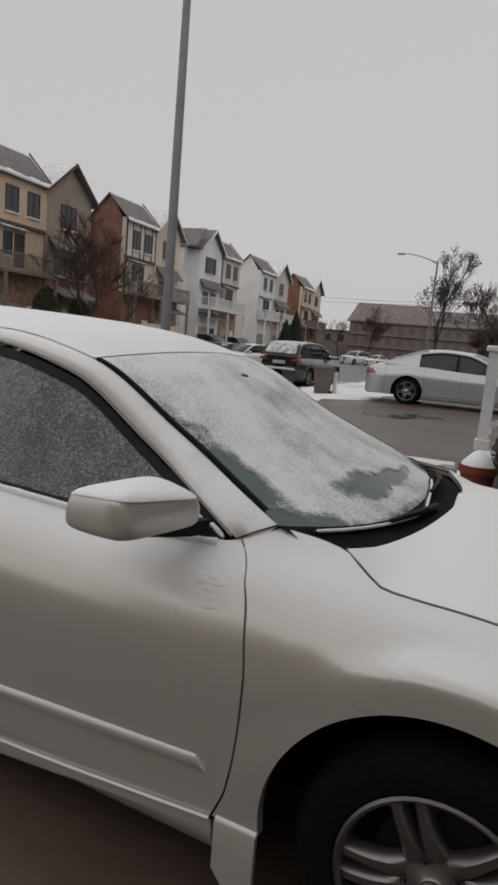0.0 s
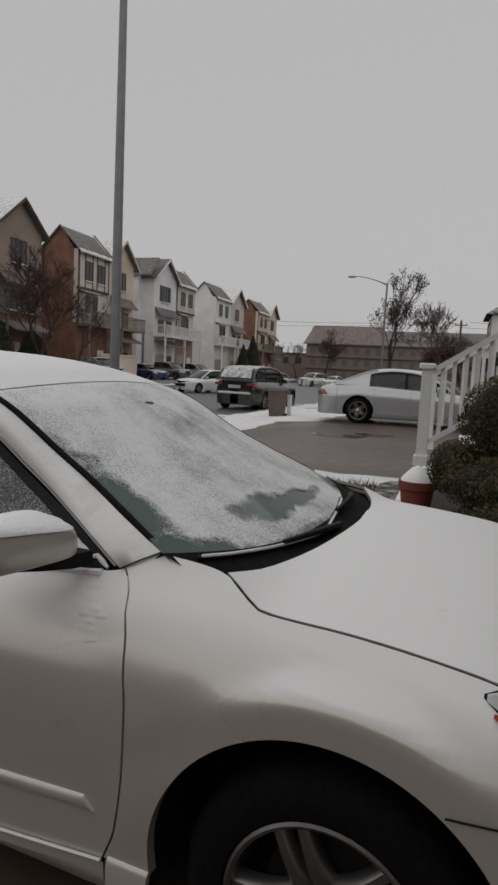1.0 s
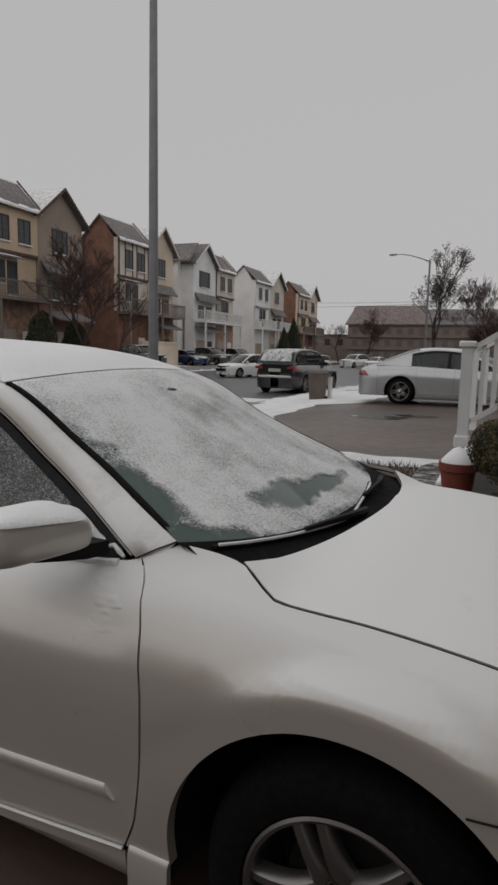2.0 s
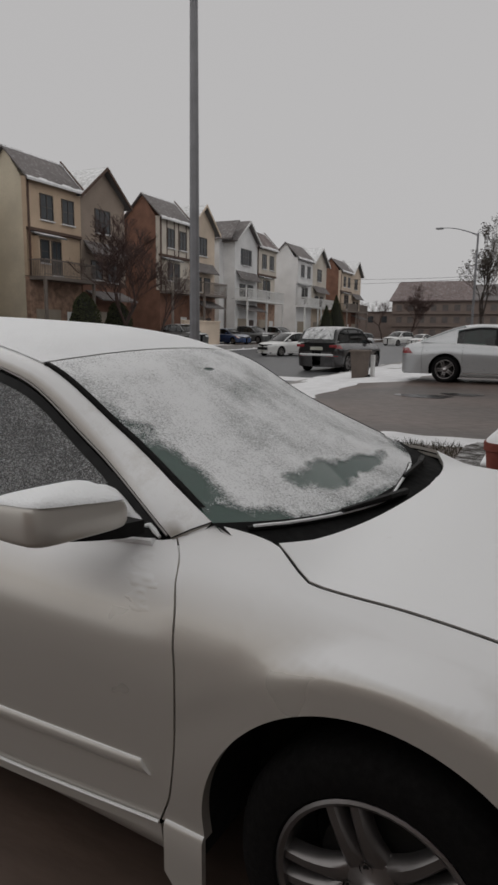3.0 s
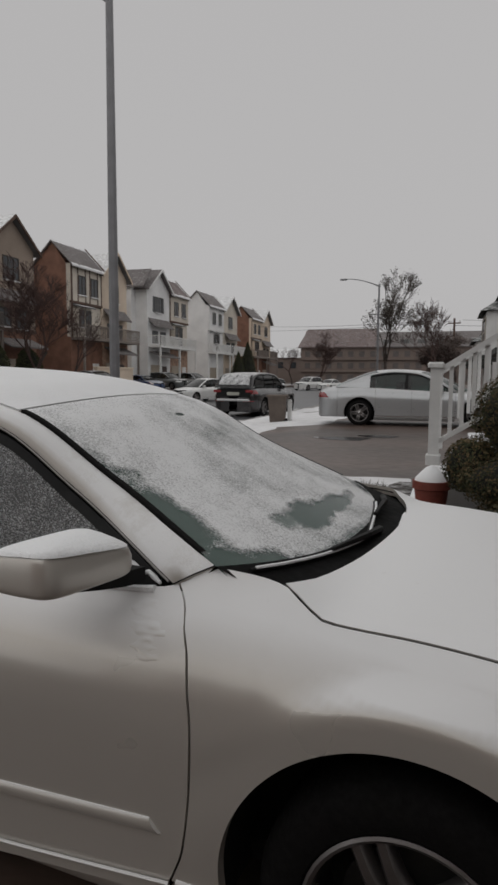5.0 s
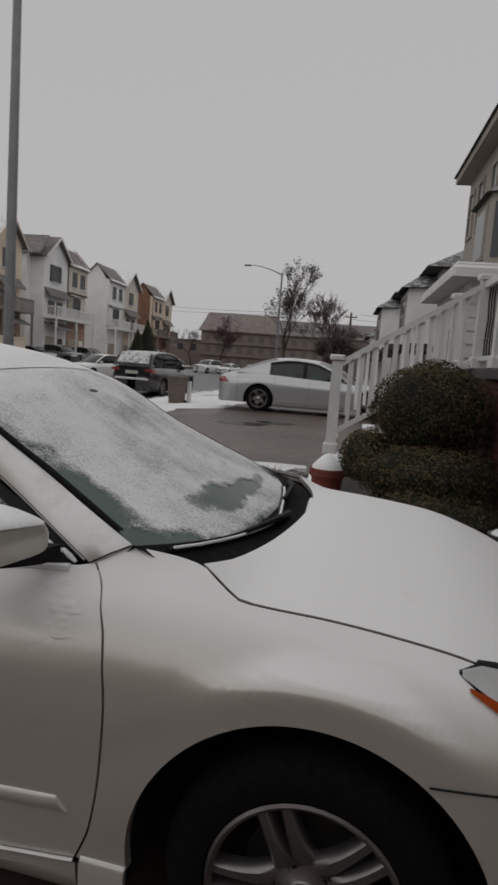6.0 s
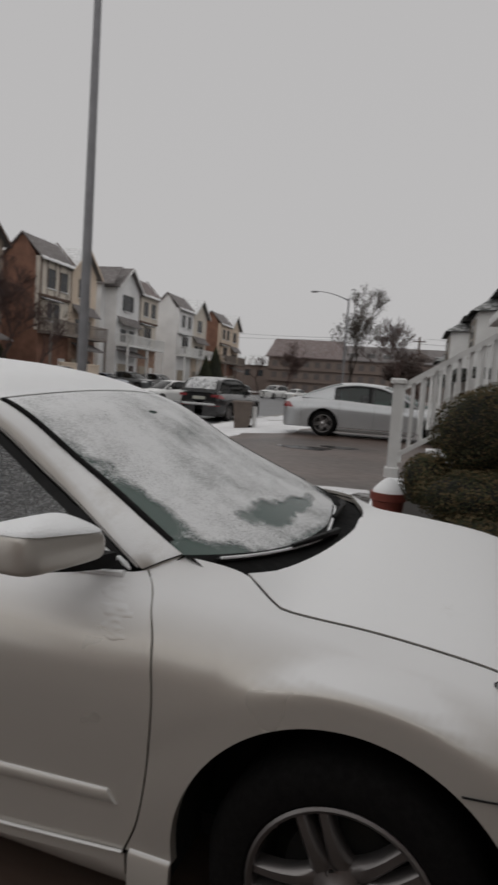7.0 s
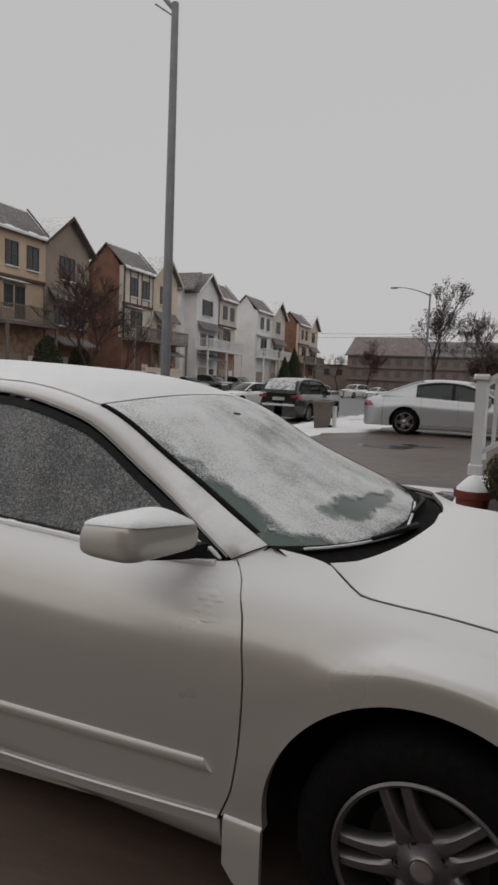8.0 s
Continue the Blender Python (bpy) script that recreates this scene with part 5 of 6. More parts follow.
unit_front_gable(h, 5.6, 11, PALE, BRICK, dict(frame=GUT, stoop=True), WHITE_TRIM)
h = block(16.5, "brown brick row house with dark porch, snow on roof")
unit_side_gable(h, 0, 5.4, PALE, BRICK, BRICK, dict(frame=GUT))
unit_front_gable(h, 5.4, 10.6, BROWNST, BRICK, dict(frame=GUT), WOODTRIM, SHINGLE)
ant = Geo().tube([(-34, 30.6, 9.5), (-34, 30.6, 13.2)], 0.03, 5).tube([(-34.0, 29.7, 13.0), (-34.0, 31.5, 13.0)], 0.02, 5)
for dy in (-0.8, -0.4, 0.0, 0.4, 0.8):
    ant.tube([(-34.5, 30.6 + dy, 13.0), (-33.5, 30.6 + dy, 13.0)], 0.012, 4)
tagged(ant.obj("roof_aerial", RAIL_GREY), "thin grey metal television aerial above a flat roof", "aerial")
tagged(Geo().box(-40, -31, 29.9, 31.0, -0.12, 9.4).box(-40.2, -30.9, 29.7, 31.2, 9.4, 9.7).obj("annexe_wall", BEIGE), "beige rear annexe with a snowy flat roof", "house")
# the beige yard wall and low fences before the houses
yard = thing("yard_wall", pose(-26.0, 46.2, 0.1), "low beige rendered yard wall beside a driveway", "wall")
Geo().box(-0.15, 0.15, 0, 6.2, 0, 1.95).obj("wall_panel", PALE, yard)
Geo().box(-0.22, 0.22, -0.05, 6.25, 1.95, 2.08, 0.02).obj("coping", PALE, yard)
for y0 in (29.0, 33.5):
    fe = thing("yard_fence", pose(-25.4, y0, 0.1), "pale low yard fence with posts", "fence", "yard fences")
    for k in range(6):
        Geo().box(-0.06, 0.06, k * 0.75 - 0.06, k * 0.75 + 0.06, 0, 1.25).obj("post", WHITE_TRIM, fe)
    Geo().box(-0.03, 0.03, 0, 3.75, 0.9, 1.0).obj("rail", WHITE_TRIM, fe)
    Geo().box(-0.03, 0.03, 0, 3.75, 0.35, 0.45).obj("rail", WHITE_TRIM, fe)

# ---- houses on this side, further along ----
SIDING_W = surface("white_clapboard", (0.6, 0.59, 0.58), 0.6, coarse=1, fine=10, vary=0.08, bump=0.1)
GREEN_ROOF = surface("dark_green_shingle", (0.05, 0.055, 0.05), 0.85, coarse=2, fine=14, vary=0.35, bump=0.6, snow=0.3, snow_at=0.7)
TANFRONT = stucco("tan_render", (0.36, 0.325, 0.28))


def clapboards(parent, x0, x1, y, z0, z1, face=-1):
    """Lapped boards on a wall that looks along -y."""
    z = z0
    while z < z1 - 0.05:
        Geo().add([(x0, y, z), (x1, y, z), (x1, y + face * 0.03, z), (x0, y + face * 0.03, z), (x0, y, z + 0.2), (x1, y, z + 0.2), (x1, y + face * 0.008, z + 0.2), (x0, y + face * 0.008, z + 0.2)],
                  [(0, 1, 2, 3), (4, 5, 6, 7), (2, 3, 7, 6), (0, 3, 7, 4), (1, 2, 6, 5)]).obj("board", SIDING_W, parent)
        z += 0.19


nb = thing("neighbour_house", pose(4.78, 14.85, 0.0), "tall tan house with clapboard side wall and bay window", "house")
Geo().box(0, 9, 0, 7.5, 0, 7.75).obj("wall", TANFRONT, nb)
clapboards(nb, 0.25, 9, 0.0, 0.1, 7.65)
Geo().box(-0.05, 0.25, -0.04, 0.14, 0, 7.75).obj("corner_board", TANFRONT, nb)
Geo().grid([[(-0.42, -0.45, 7.7), (9.5, -0.45, 7.7)], [(-0.42, 7.9, 7.7), (9.5, 7.9, 7.7)]], (0, 0, 0.22)).obj("eave", TANFRONT, nb)
Geo().add([(-0.5, -0.5, 7.92), (9.6, -0.5, 7.92), (9.6, 8.0, 7.92), (-0.5, 8.0, 7.92), (4.6, 3.7, 9.0), (6, 3.7, 9.0)], [(0, 1, 5, 4), (1, 2, 5), (2, 3, 4, 5), (3, 0, 4)]).obj("roof", GREEN_ROOF, nb)
def street_window(parent, y0, y1, z0, z1, x=0.0):
    w = Geo().ring(y0, y1, z0, z1, 0.09, x - 0.06, x + 0.02).obj("window", TANFRONT, parent)
    Geo().box(x - 0.02, x + 0.01, y0 + 0.08, y1 - 0.08, z0 + 0.08, z1 - 0.08).obj("pane", WINDOW_GLASS, w)
    Geo().box(x - 0.035, x + 0.01, y0 + 0.08, y1 - 0.08, (z0 + z1) / 2 - 0.03, (z0 + z1) / 2 + 0.03).obj("glazing_bar", TANFRONT, w)
for y0 in (1.3, 3.2, 5.0, 6.4):
    street_window(nb, y0, y0 + 0.8, 5.75, 7.2)
bay = Geo().prism([(0.0, 0.7), (-0.5, 1.2), (-0.5, 2.9), (0.0, 3.4)], "z", 3.75, 5.7).obj("bay", TANFRONT, nb)
Geo().prism([(0.02, 0.62), (-0.56, 1.17), (-0.56, 2.93), (0.02, 3.48)], "z", 3.66, 3.78).obj("bay_sill", TANFRONT, bay)
bf = Geo().box(-0.54, -0.47, 1.45, 2.65, 4.25, 5.5).obj("window", TANFRONT, bay)
Geo().box(-0.55, -0.5, 1.53, 2.57, 4.33, 5.42).obj("pane", WINDOW_GLASS, bf)
Geo().add([(-0.1, 0.79, 4.25), (-0.42, 1.11, 4.25), (-0.42, 1.11, 5.5), (-0.1, 0.79, 5.5), (-0.11, 0.775, 4.25), (-0.43, 1.095, 4.25), (-0.43, 1.095, 5.5), (-0.11, 0.775, 5.5)], [(0, 1, 2, 3), (4, 5, 6, 7), (0, 1, 5, 4), (1, 2, 6, 5), (2, 3, 7, 6), (3, 0, 4, 7)]).obj("pane", WINDOW_GLASS, bf)
Geo().add([(0.05, 0.5, 5.7), (-0.65, 1.1, 5.7), (-0.65, 3.0, 5.7), (0.05, 3.6, 5.7), (0.05, 1.5, 6.25), (0.05, 2.6, 6.25)], [(0, 1, 4), (1, 2, 5, 4), (2, 3, 5), (0, 1, 2, 3)]).obj("bay_roof", GREEN_ROOF, nb)
for y0, x0, hh, ww in ((24.0, 4.4, 5.2, 5.0), (32, 3.9, 5.2, 6.0), (44, 3.9, 4.4, 7.0), (56, 4.2, 5.0, 8.0)):
    rh = thing("side_house", pose(x0, y0, 0.0), "white clapboard house with dark green hipped roof and porch", "house", "houses along this side")
    Geo().box(0, 8, 0, ww, 0, hh).obj("wall", SIDING_W, rh)
    clapboards(rh, 0, 4, 0.0, 0.2, hh)
    Geo().add([(-0.6, -0.6, hh), (8.4, -0.6, hh), (8.4, ww + 0.6, hh), (-0.6, ww + 0.6, hh), (2, ww / 2, hh + 1.6), (6, ww / 2, hh + 1.6)], [(0, 1, 5, 4), (1, 2, 5), (2, 3, 4, 5), (3, 0, 4), (0, 1, 2, 3)]).obj("roof", GREEN_ROOF, rh)
    Geo().prism([(-1.0, 1.0), (-1.0, ww - 1.0), (0, ww - 0.5), (0, 0.5)], "z", 2.6, hh - 0.6).obj("bay", WHITE_TRIM, rh)
    Geo().add([(0.1, 0.2, hh - 0.6), (-1.3, 0.8, hh - 0.6), (-1.3, ww - 0.8, hh - 0.6), (0.1, ww - 0.2, hh - 0.6), (0.1, ww / 2, hh + 0.5)], [(0, 1, 4), (1, 2, 4), (2, 3, 4)]).obj("bay_roof", GREEN_ROOF, rh)
    street_window(rh, 1.5, ww - 1.5, 3.0, hh - 0.8, -1.0)
    Geo().box(-1.6, 0, 0.3, ww - 0.3, 2.3, 2.5).obj("porch_roof", GREEN_ROOF, rh)
# a white porch next door
np_ = thing("next_porch", pose(2.9, 9.6, 0.1), "white enclosed porch with clapboard wall and snowy roof", "porch")
Geo().box(0, 3.5, 0, 3.2, 0, 2.7).obj("wall", SIDING_W, np_)
clapboards(np_, 0, 3.5, 0.0, 0.1, 2.6)
Geo().box(-0.3, 3.7, -0.3, 3.4, 2.7, 2.85, 0.03).obj("roof", WHITE_TRIM, np_)
Geo().box(-0.26, 3.66, -0.26, 3.36, 2.85, 2.9, 0.02).obj("roof_snow", SLUSH, np_)
Geo().box(-0.03, 0.0, 0.5, 1.3, 0.9, 2.1).obj("window", WINDOW_GLASS, np_)

# ---- the apartment block at the end of the street ----
APT = stucco("brown_brick_block", (0.2, 0.158, 0.138))
# pane colour lightened to carry the haze of distance
HAZED_GLASS = surface("hazed_glass", (0.115, 0.1, 0.095), 0.4, vary=0.25)
ap = thing("apartment_block", pose(-28, 130, -0.2), "long brown brick apartment block with snow on its roofs", "apartment block")
Geo().box(0, 36, 0, 12, 0, 7.6).obj("wall", APT, ap)
Geo().grid([[(-0.5, -0.6, 7.5), (15, -0.6, 7.5)], [(0.5, 4.5, 11.4), (15, 4.5, 11.4)]], (0, 0, 0.2)).obj("roof", SHINGLE_BR, ap, "brown pitched roof")
Geo().prism([(0.6, 7.5), (8.5, 7.5), (4.5, 11.3)], "x", 0.1, 14.9).obj("gable", APT, ap)
Geo().grid([[(15, -0.5, 7.5), (36.5, -0.5, 7.5)], [(15, 4, 10.6), (36.5, 4, 10.6)]], (0, 0, 0.2)).obj("roof", SHINGLE, ap, "grey pitched roof with streaks of snow")
Geo().prism([(0.6, 7.5), (8, 7.5), (4, 10.5)], "x", 15, 36.4).obj("gable", APT, ap)
for k in range(6):
    Geo().box(16.5 + 3.3 * k, 18.2 + 3.3 * k, 0.4, 1.6, 8.0, 9.2, 0.05).obj("dormer", SHINGLE_SN, ap)
for k in range(16):
    for z in (0.9, 3.3, 5.6):
        w = Geo().box(0.8 + 2.2 * k, 2.1 + 2.2 * k, -0.08, 0.02, z, z + 1.35).obj("window", APT, ap)
        Geo().box(0.9 + 2.2 * k, 2.0 + 2.2 * k, -0.1, -0.05, z + 0.1, z + 1.25).obj("pane", HAZED_GLASS, w)
for z in (2.7, 5.1):
    Geo().box(0, 36, -0.5, -0.02, z, z + 0.2).obj("balcony_band", APT, ap)
for x0, wd, hh, d in ((-48, 10, 7.0, 112), (-44, 8, 5.5, 124), (6, 14, 6.5, 135), (22, 16, 7.5, 140), (-75, 24, 8, 150), (-43, 16, 6.0, 143)):
    fh = thing("far_house", pose(x0, d, -0.2), "distant brown house with snow on its roof", "house", "distant houses")
    Geo().box(0, wd, 0, 9, 0, hh).obj("wall", APT, fh)
    Geo().add([(-0.4, -0.5, hh), (wd + 0.4, -0.5, hh), (wd + 0.4, 9.5, hh), (-0.4, 9.5, hh), (0, 4.5, hh + 2.2), (wd, 4.5, hh + 2.2)], [(0, 1, 5, 4), (2, 3, 4, 5), (0, 4, 3), (1, 2, 5)]).obj("roof", SHINGLE_SN, fh)
    for k in range(int(wd // 3)):
        Geo().box(0.8 + 3 * k, 2.0 + 3 * k, -0.05, 0.02, hh - 2.4, hh - 1.0).obj("window", WINDOW_GLASS, fh)

# ---- street furniture ----
POLE = surface("galvanised_pole", (0.2, 0.2, 0.21), 0.5, metal=0.4, coarse=3, fine=40, vary=0.15, bump=0.1)


def street_lamp(x, y, z, height, arm, turn, r0=0.115, r1=0.075, joint=0.0, rise=0.75):
    s = thing("street_lamp", pose(x, y, z, 0, 0, turn), "tall grey metal street lamp with a curved arm", "street lamp", "street lamps")
    Geo().tube([(0, 0, 0), (0, 0, height * 0.55), (0, 0, height)], [r0, (r0 + r1) / 2, r1], 8).obj("pole", POLE, s)
    Geo().lathe([(r0 + 0.09, 0), (r0 + 0.09, 0.05), (r0 + 0.03, 0.3), (r0 + 0.005, 0.5)], 8).obj("base_cover", POLE, s)
    if joint:
        rj = r0 + (r1 - r0) * joint / height
        Geo().lathe([(rj, joint - 0.04), (rj + 0.004, joint - 0.03), (rj + 0.004, joint + 0.03), (rj, joint + 0.04)], 8).obj("collar", POLE, s)
    a = [(arm * t, 0, height - 0.15 + rise * math.sin(t * math.pi * 0.5)) for t in np.linspace(0, 1, 9)]
    Geo().tube(a, np.linspace(0.05, 0.03, 9), 8).obj("arm", POLE, s)
    Geo().tube([(0, 0, height - 0.28), (arm * 0.2, 0, height + 0.06)], 0.018, 6).obj("brace", POLE, s)
    hd = Geo().box(arm - 0.05, arm + 0.6, -0.14, 0.14, height + rise - 0.23, height + rise - 0.11, 0.04).obj("lamp_head", POLE, s)
    Geo().box(arm + 0.1, arm + 0.5, -0.1, 0.1, height + rise - 0.26, height + rise - 0.228).obj("lens", LENS, hd)
    return s


street_lamp(-5.6, 12.6, -0.25, 9.52, 2.4, 180, 0.118, 0.078, joint=5.6, rise=1.7)
street_lamp(-5.05, 60.0, -0.1, 9.9, 3.0, 175, 0.12, 0.08)
up = thing("utility_pole", pose(1.6, 78, 0), "weathered wooden utility pole with a crossarm", "utility pole")
Geo().tube([(0, 0, 0), (0, 0, 8.2)], [0.17, 0.11], 8).obj("pole", WOODTRIM, up)
Geo().box(-0.7, 0.7, -0.06, 0.06, 7.6, 7.72).obj("crossarm", WOODTRIM, up)
for dx in (-0.6, 0.0, 0.6):
    Geo().lathe([(0.03, 7.75), (0.05, 7.82), (0.03, 7.95)], 8, at=(dx, 0, 0)).obj("insulator", CONCRETE, up)
for k, (a, b, sag) in enumerate((((0.7, 78, 8.0), (-60, 118, 13.0), 1.2), ((1.6, 78, 7.9), (-60, 118, 11.2), 1.0), ((2.5, 78, 8.0), (60, 70, 9.0), 1.2), ((1.6, 78, 7.4), (60, 70, 8.2), 1.0))):
    pts = [(a[0] + (b[0] - a[0]) * t, a[1] + (b[1] - a[1]) * t, a[2] + (b[2] - a[2]) * t - sag * 4 * t * (1 - t)) for t in np.linspace(0, 1, 15)]
    tagged(Geo().tube(pts, 0.02, 4).obj("overhead_wire", DARK), "thin dark overhead wire strung between poles", "wire", "overhead wires")

BIN = surface("brown_bin_plastic", (0.11, 0.085, 0.07), 0.6, vary=0.2, coarse=3)
bn = thing("wheeled_bin", pose(-3.82, 19.7, -0.06, 0, 0, 100) @ Matrix.Scale(0.88, 4), "brown plastic wheeled bin standing on the snowy pavement", "bin")
P = [[(sx * (0.24 + 0.06 * t), sy * (0.26 + 0.07 * t), 0.03 + 0.95 * t) for sx, sy in ((-1, -1), (1, -1), (1, 1), (-1, 1), (-1, -1))] for t in np.linspace(0, 1, 4)]
Geo().grid(P).box(-0.22, 0.22, -0.24, 0.24, 0.03, 0.05).obj("body", BIN, bn)
Geo().box(-0.33, 0.33, -0.36, 0.38, 0.98, 1.06, 0.03).obj("lid", BIN, bn)
Geo().tube([(-0.3, -0.4, 0.95), (0.3, -0.4, 0.95)], 0.018, 6).obj("handle", BIN, bn)
for sx in (-1, 1):
    Geo().lathe([(0.001, -0.03), (0.1, -0.03), (0.1, 0.03), (0.001, 0.03)], 16, "x", (sx * 0.24, -0.3, 0.1)).obj("wheel", RUBBER, bn)
wp = Geo().box(-3.52, -3.4, 19.75, 19.87, -0.06, 0.72, 0.01).obj("marker_post", WHITE_TRIM)
tagged(wp, "short white marker post beside the bin", "post")

# ---- parked cars ----
SILVER = surface("silver_paint", (0.44, 0.45, 0.46), 0.3, metal=0.55, coat=0.6, vary=0.05, bump=0, snow=0.45, snow_at=0.85)
BLACKP = surface("black_paint", (0.014, 0.012, 0.013), 0.22, coat=0.8, vary=0.1, bump=0, snow=0.5, snow_at=0.9)
WHITEP = surface("white_paint", (0.62, 0.62, 0.61), 0.3, coat=0.6, vary=0.05, bump=0, snow=0.4)
BLUEP = surface("blue_paint", (0.02, 0.045, 0.12), 0.25, coat=0.7, vary=0.1, bump=0, snow=0.45)
GREYP = surface("grey_paint", (0.07, 0.075, 0.075), 0.3, coat=0.7, vary=0.1, bump=0, snow=0.5)
car("silver_saloon_car", pose(1.97, 17.6, 0.2), SALOON, SILVER, "silver four-door saloon car with sloping roof, parked in a drive", "parked cars", glass_mat=GREEN_GLASS)
car("black_suv", pose(-6.75, 29.6, -0.25, 0, 0, 83) @ Matrix.Scale(1.08, 4), SUV, BLACKP, "black SUV parked at the kerb with snow on its roof", "parked cars")
for nm, spec, paint, x, y, rot, lab in (
        ("white_hatchback", HATCH, WHITEP, -15.4, 40.0, -112, "white hatchback dusted with snow, parked across the street"),
        ("blue_saloon_car", SEDAN, BLUEP, -24.6, 54.0, -25, "dark blue saloon car with a snowy bonnet in a driveway"),
        ("grey_suv", SUV, GREYP, -24.6, 59.6, -20, "dark grey SUV with snow on its roof in a driveway"),
        ("pale_suv", SUV, SILVER, -24.4, 66.0, -20, "pale silver SUV dusted with snow at the far kerb"),
        ("green_suv", SUV, GREYP, -23.9, 44.6, -28, "dark grey SUV with snow on its bonnet beside the yard wall"),
        ("white_suv", SUV, WHITEP, -16.5, 80.0, -110, "white SUV with a snowy bonnet parked down the street"),
        ("white_saloon", SEDAN, WHITEP, -14.0, 82.0, -105, "white saloon car parked down the street"),
        ("dark_saloon", SEDAN, GREYP, -13.0, 98.0, -85, "dark grey saloon car parked down the street"),
        ("silver_hatchback", HATCH, SILVER, -18.0, 67.0, -110, "silver hatchback parked down the street"),
        ("white_van", SUV, WHITEP, -19.0, 60.0, -115, "white family car parked at the far kerb"),
        ("grey_saloon", SEDAN, SILVER, -24.6, 27.6, 0, "silver saloon car with a snowy roof in a driveway")):
    car(nm, pose(x, y, 0.12 if x < -23.6 else -0.25, 0, 0, rot), spec, paint, lab, "parked cars")

# ---- porch, steps and planting beside the drive ----
PLANT = surface("dark_evergreen_leaf", (0.046, 0.05, 0.024), 0.75, coarse=3, fine=30, vary=0.5, bump=0, spec=0.2)
PLANT_BR = surface("bronze_leaf", (0.11, 0.08, 0.04), 0.75, coarse=3, fine=30, vary=0.5, bump=0, spec=0.2)
# near-black: the shade among inner leaves, put into the core's colour
SHRUB_SHADE = surface("shrub_inner_shade", (0.008, 0.009, 0.006), 0.95, vary=0.4)
BARK = surface("grey_brown_bark", (0.06, 0.045, 0.038), 0.9, coarse=4, fine=30, vary=0.4, bump=0.5)
TWIG = surface("red_brown_twig", (0.07, 0.04, 0.034), 0.85, coarse=2, vary=0.3, bump=0)

porch = thing("brick_porch", pose(2.5, 2.9, 0), "red brick raised porch with a dark stone coping", "porch")
Geo().box(0.02, 1.9, 0, 3.66, 0, 1.44).obj("core", MORTAR, porch)
Geo().box(-0.05, 1.95, -0.03, 3.7, 1.44, 1.53, 0.015).obj("coping", surface("dark_stone", (0.06, 0.055, 0.055), 0.7, vary=0.3, snow=0.35), porch)
brick_mesh = None
for r in range(18):
    for c in range(16):
        y = c * 0.228 + (0.114 if r % 2 else 0)
        if y > 3.44:
            continue
        if brick_mesh is None:
            b = Geo().box(-0.012, 0.03, 0.004, 0.218, 0.005, 0.07, 0.004).obj("brick", BRICK_DK, porch)
            brick_mesh = b.data
        else:
            b = new("brick", brick_mesh)
            b.parent = porch
        b.matrix_basis = pose(random.uniform(-0.003, 0.003), y, 0.01 + r * 0.079)
stairs = thing("porch_steps", pose(0.98, 6.56, 0), "concrete porch steps with snow on the treads", "steps")
for k in range(8):
    Geo().box(k * 0.19, 1.6, 0, 1.5, k * 0.19, (k + 1) * 0.19, 0.012).obj("step", CONCRETE, stairs)
for k in range(8):
    ob = Geo().box(k * 0.19 - 0.012, k * 0.19 + 0.182, 0.01, 1.48, (k + 1) * 0.19, (k + 1) * 0.19 + 0.03, 0.014).obj("step_snow", SNOW)
    ob.matrix_basis = pose(0.98, 6.56, 0.001)
    tagged(ob, "white snow lying on a concrete step", "snow", "snow on the steps", "stuff")


def newel(parent, x, y, z0, z1, w=0.05):
    Geo().box(x - w, x + w, y - w, y + w, z0, z1 - 0.05).obj("post", WHITE_TRIM, parent)
    Geo().box(x - w - 0.025, x + w + 0.025, y - w - 0.025, y + w + 0.025, z1 - 0.05, z1, 0.015).obj("cap", WHITE_TRIM, parent)
    Geo().box(x - w - 0.02, x + w + 0.02, y - w - 0.02, y + w + 0.02, z0, z0 + 0.1, 0.01).obj("plinth", WHITE_TRIM, parent)


rail = thing("stair_railing", pose(0, 0, 0), "white painted wooden stair railing with slim balusters", "railing")
newel(rail, 1.19, 6.47, 0.6, 1.57)
newel(rail, 2.5, 6.47, 1.53, 2.4)
def bar(parent, a, b, w, hgt, nm):
    d = Vector(b) - Vector(a)
    s = Vector((-d.y, d.x, 0)).normalized() * w
    u = Vector((0, 0, hgt))
    V = [Vector(p) + q * s + r * u for p in (a, b) for q in (-1, 1) for r in (-1, 1)]
    Geo().add(V, [(0, 1, 3, 2), (4, 5, 7, 6), (0, 1, 5, 4), (2, 3, 7, 6), (0, 2, 6, 4), (1, 3, 7, 5)]).obj(nm, WHITE_TRIM, parent)
bar(rail, (1.24, 6.47, 1.5), (2.45, 6.47, 2.28), 0.045, 0.03, "top_rail")
bar(rail, (1.24, 6.47, 0.83), (2.45, 6.47, 1.6), 0.03, 0.025, "bottom_rail")
for k in range(11):
    x = 1.33 + k * 0.102
    zb = 0.83 + (x - 1.24) * 0.636
    Geo().box(x - 0.019, x + 0.019, 6.45, 6.49, zb, zb + 0.66).obj("baluster", WHITE_TRIM, rail)
prl = thing("porch_railing", pose(0, 0, 0), "white porch railing with curled dark iron infill", "railing")
for y in (5.72, 4.98, 4.2, 3.4):
    newel(prl, 2.52, y, 1.53, 2.4, 0.055)
bar(prl, (2.52, 6.41, 2.3), (2.52, 3.3, 2.3), 0.04, 0.03, "top_rail")
bar(prl, (2.52, 6.41, 1.62), (2.52, 3.3, 1.62), 0.03, 0.02, "bottom_rail")
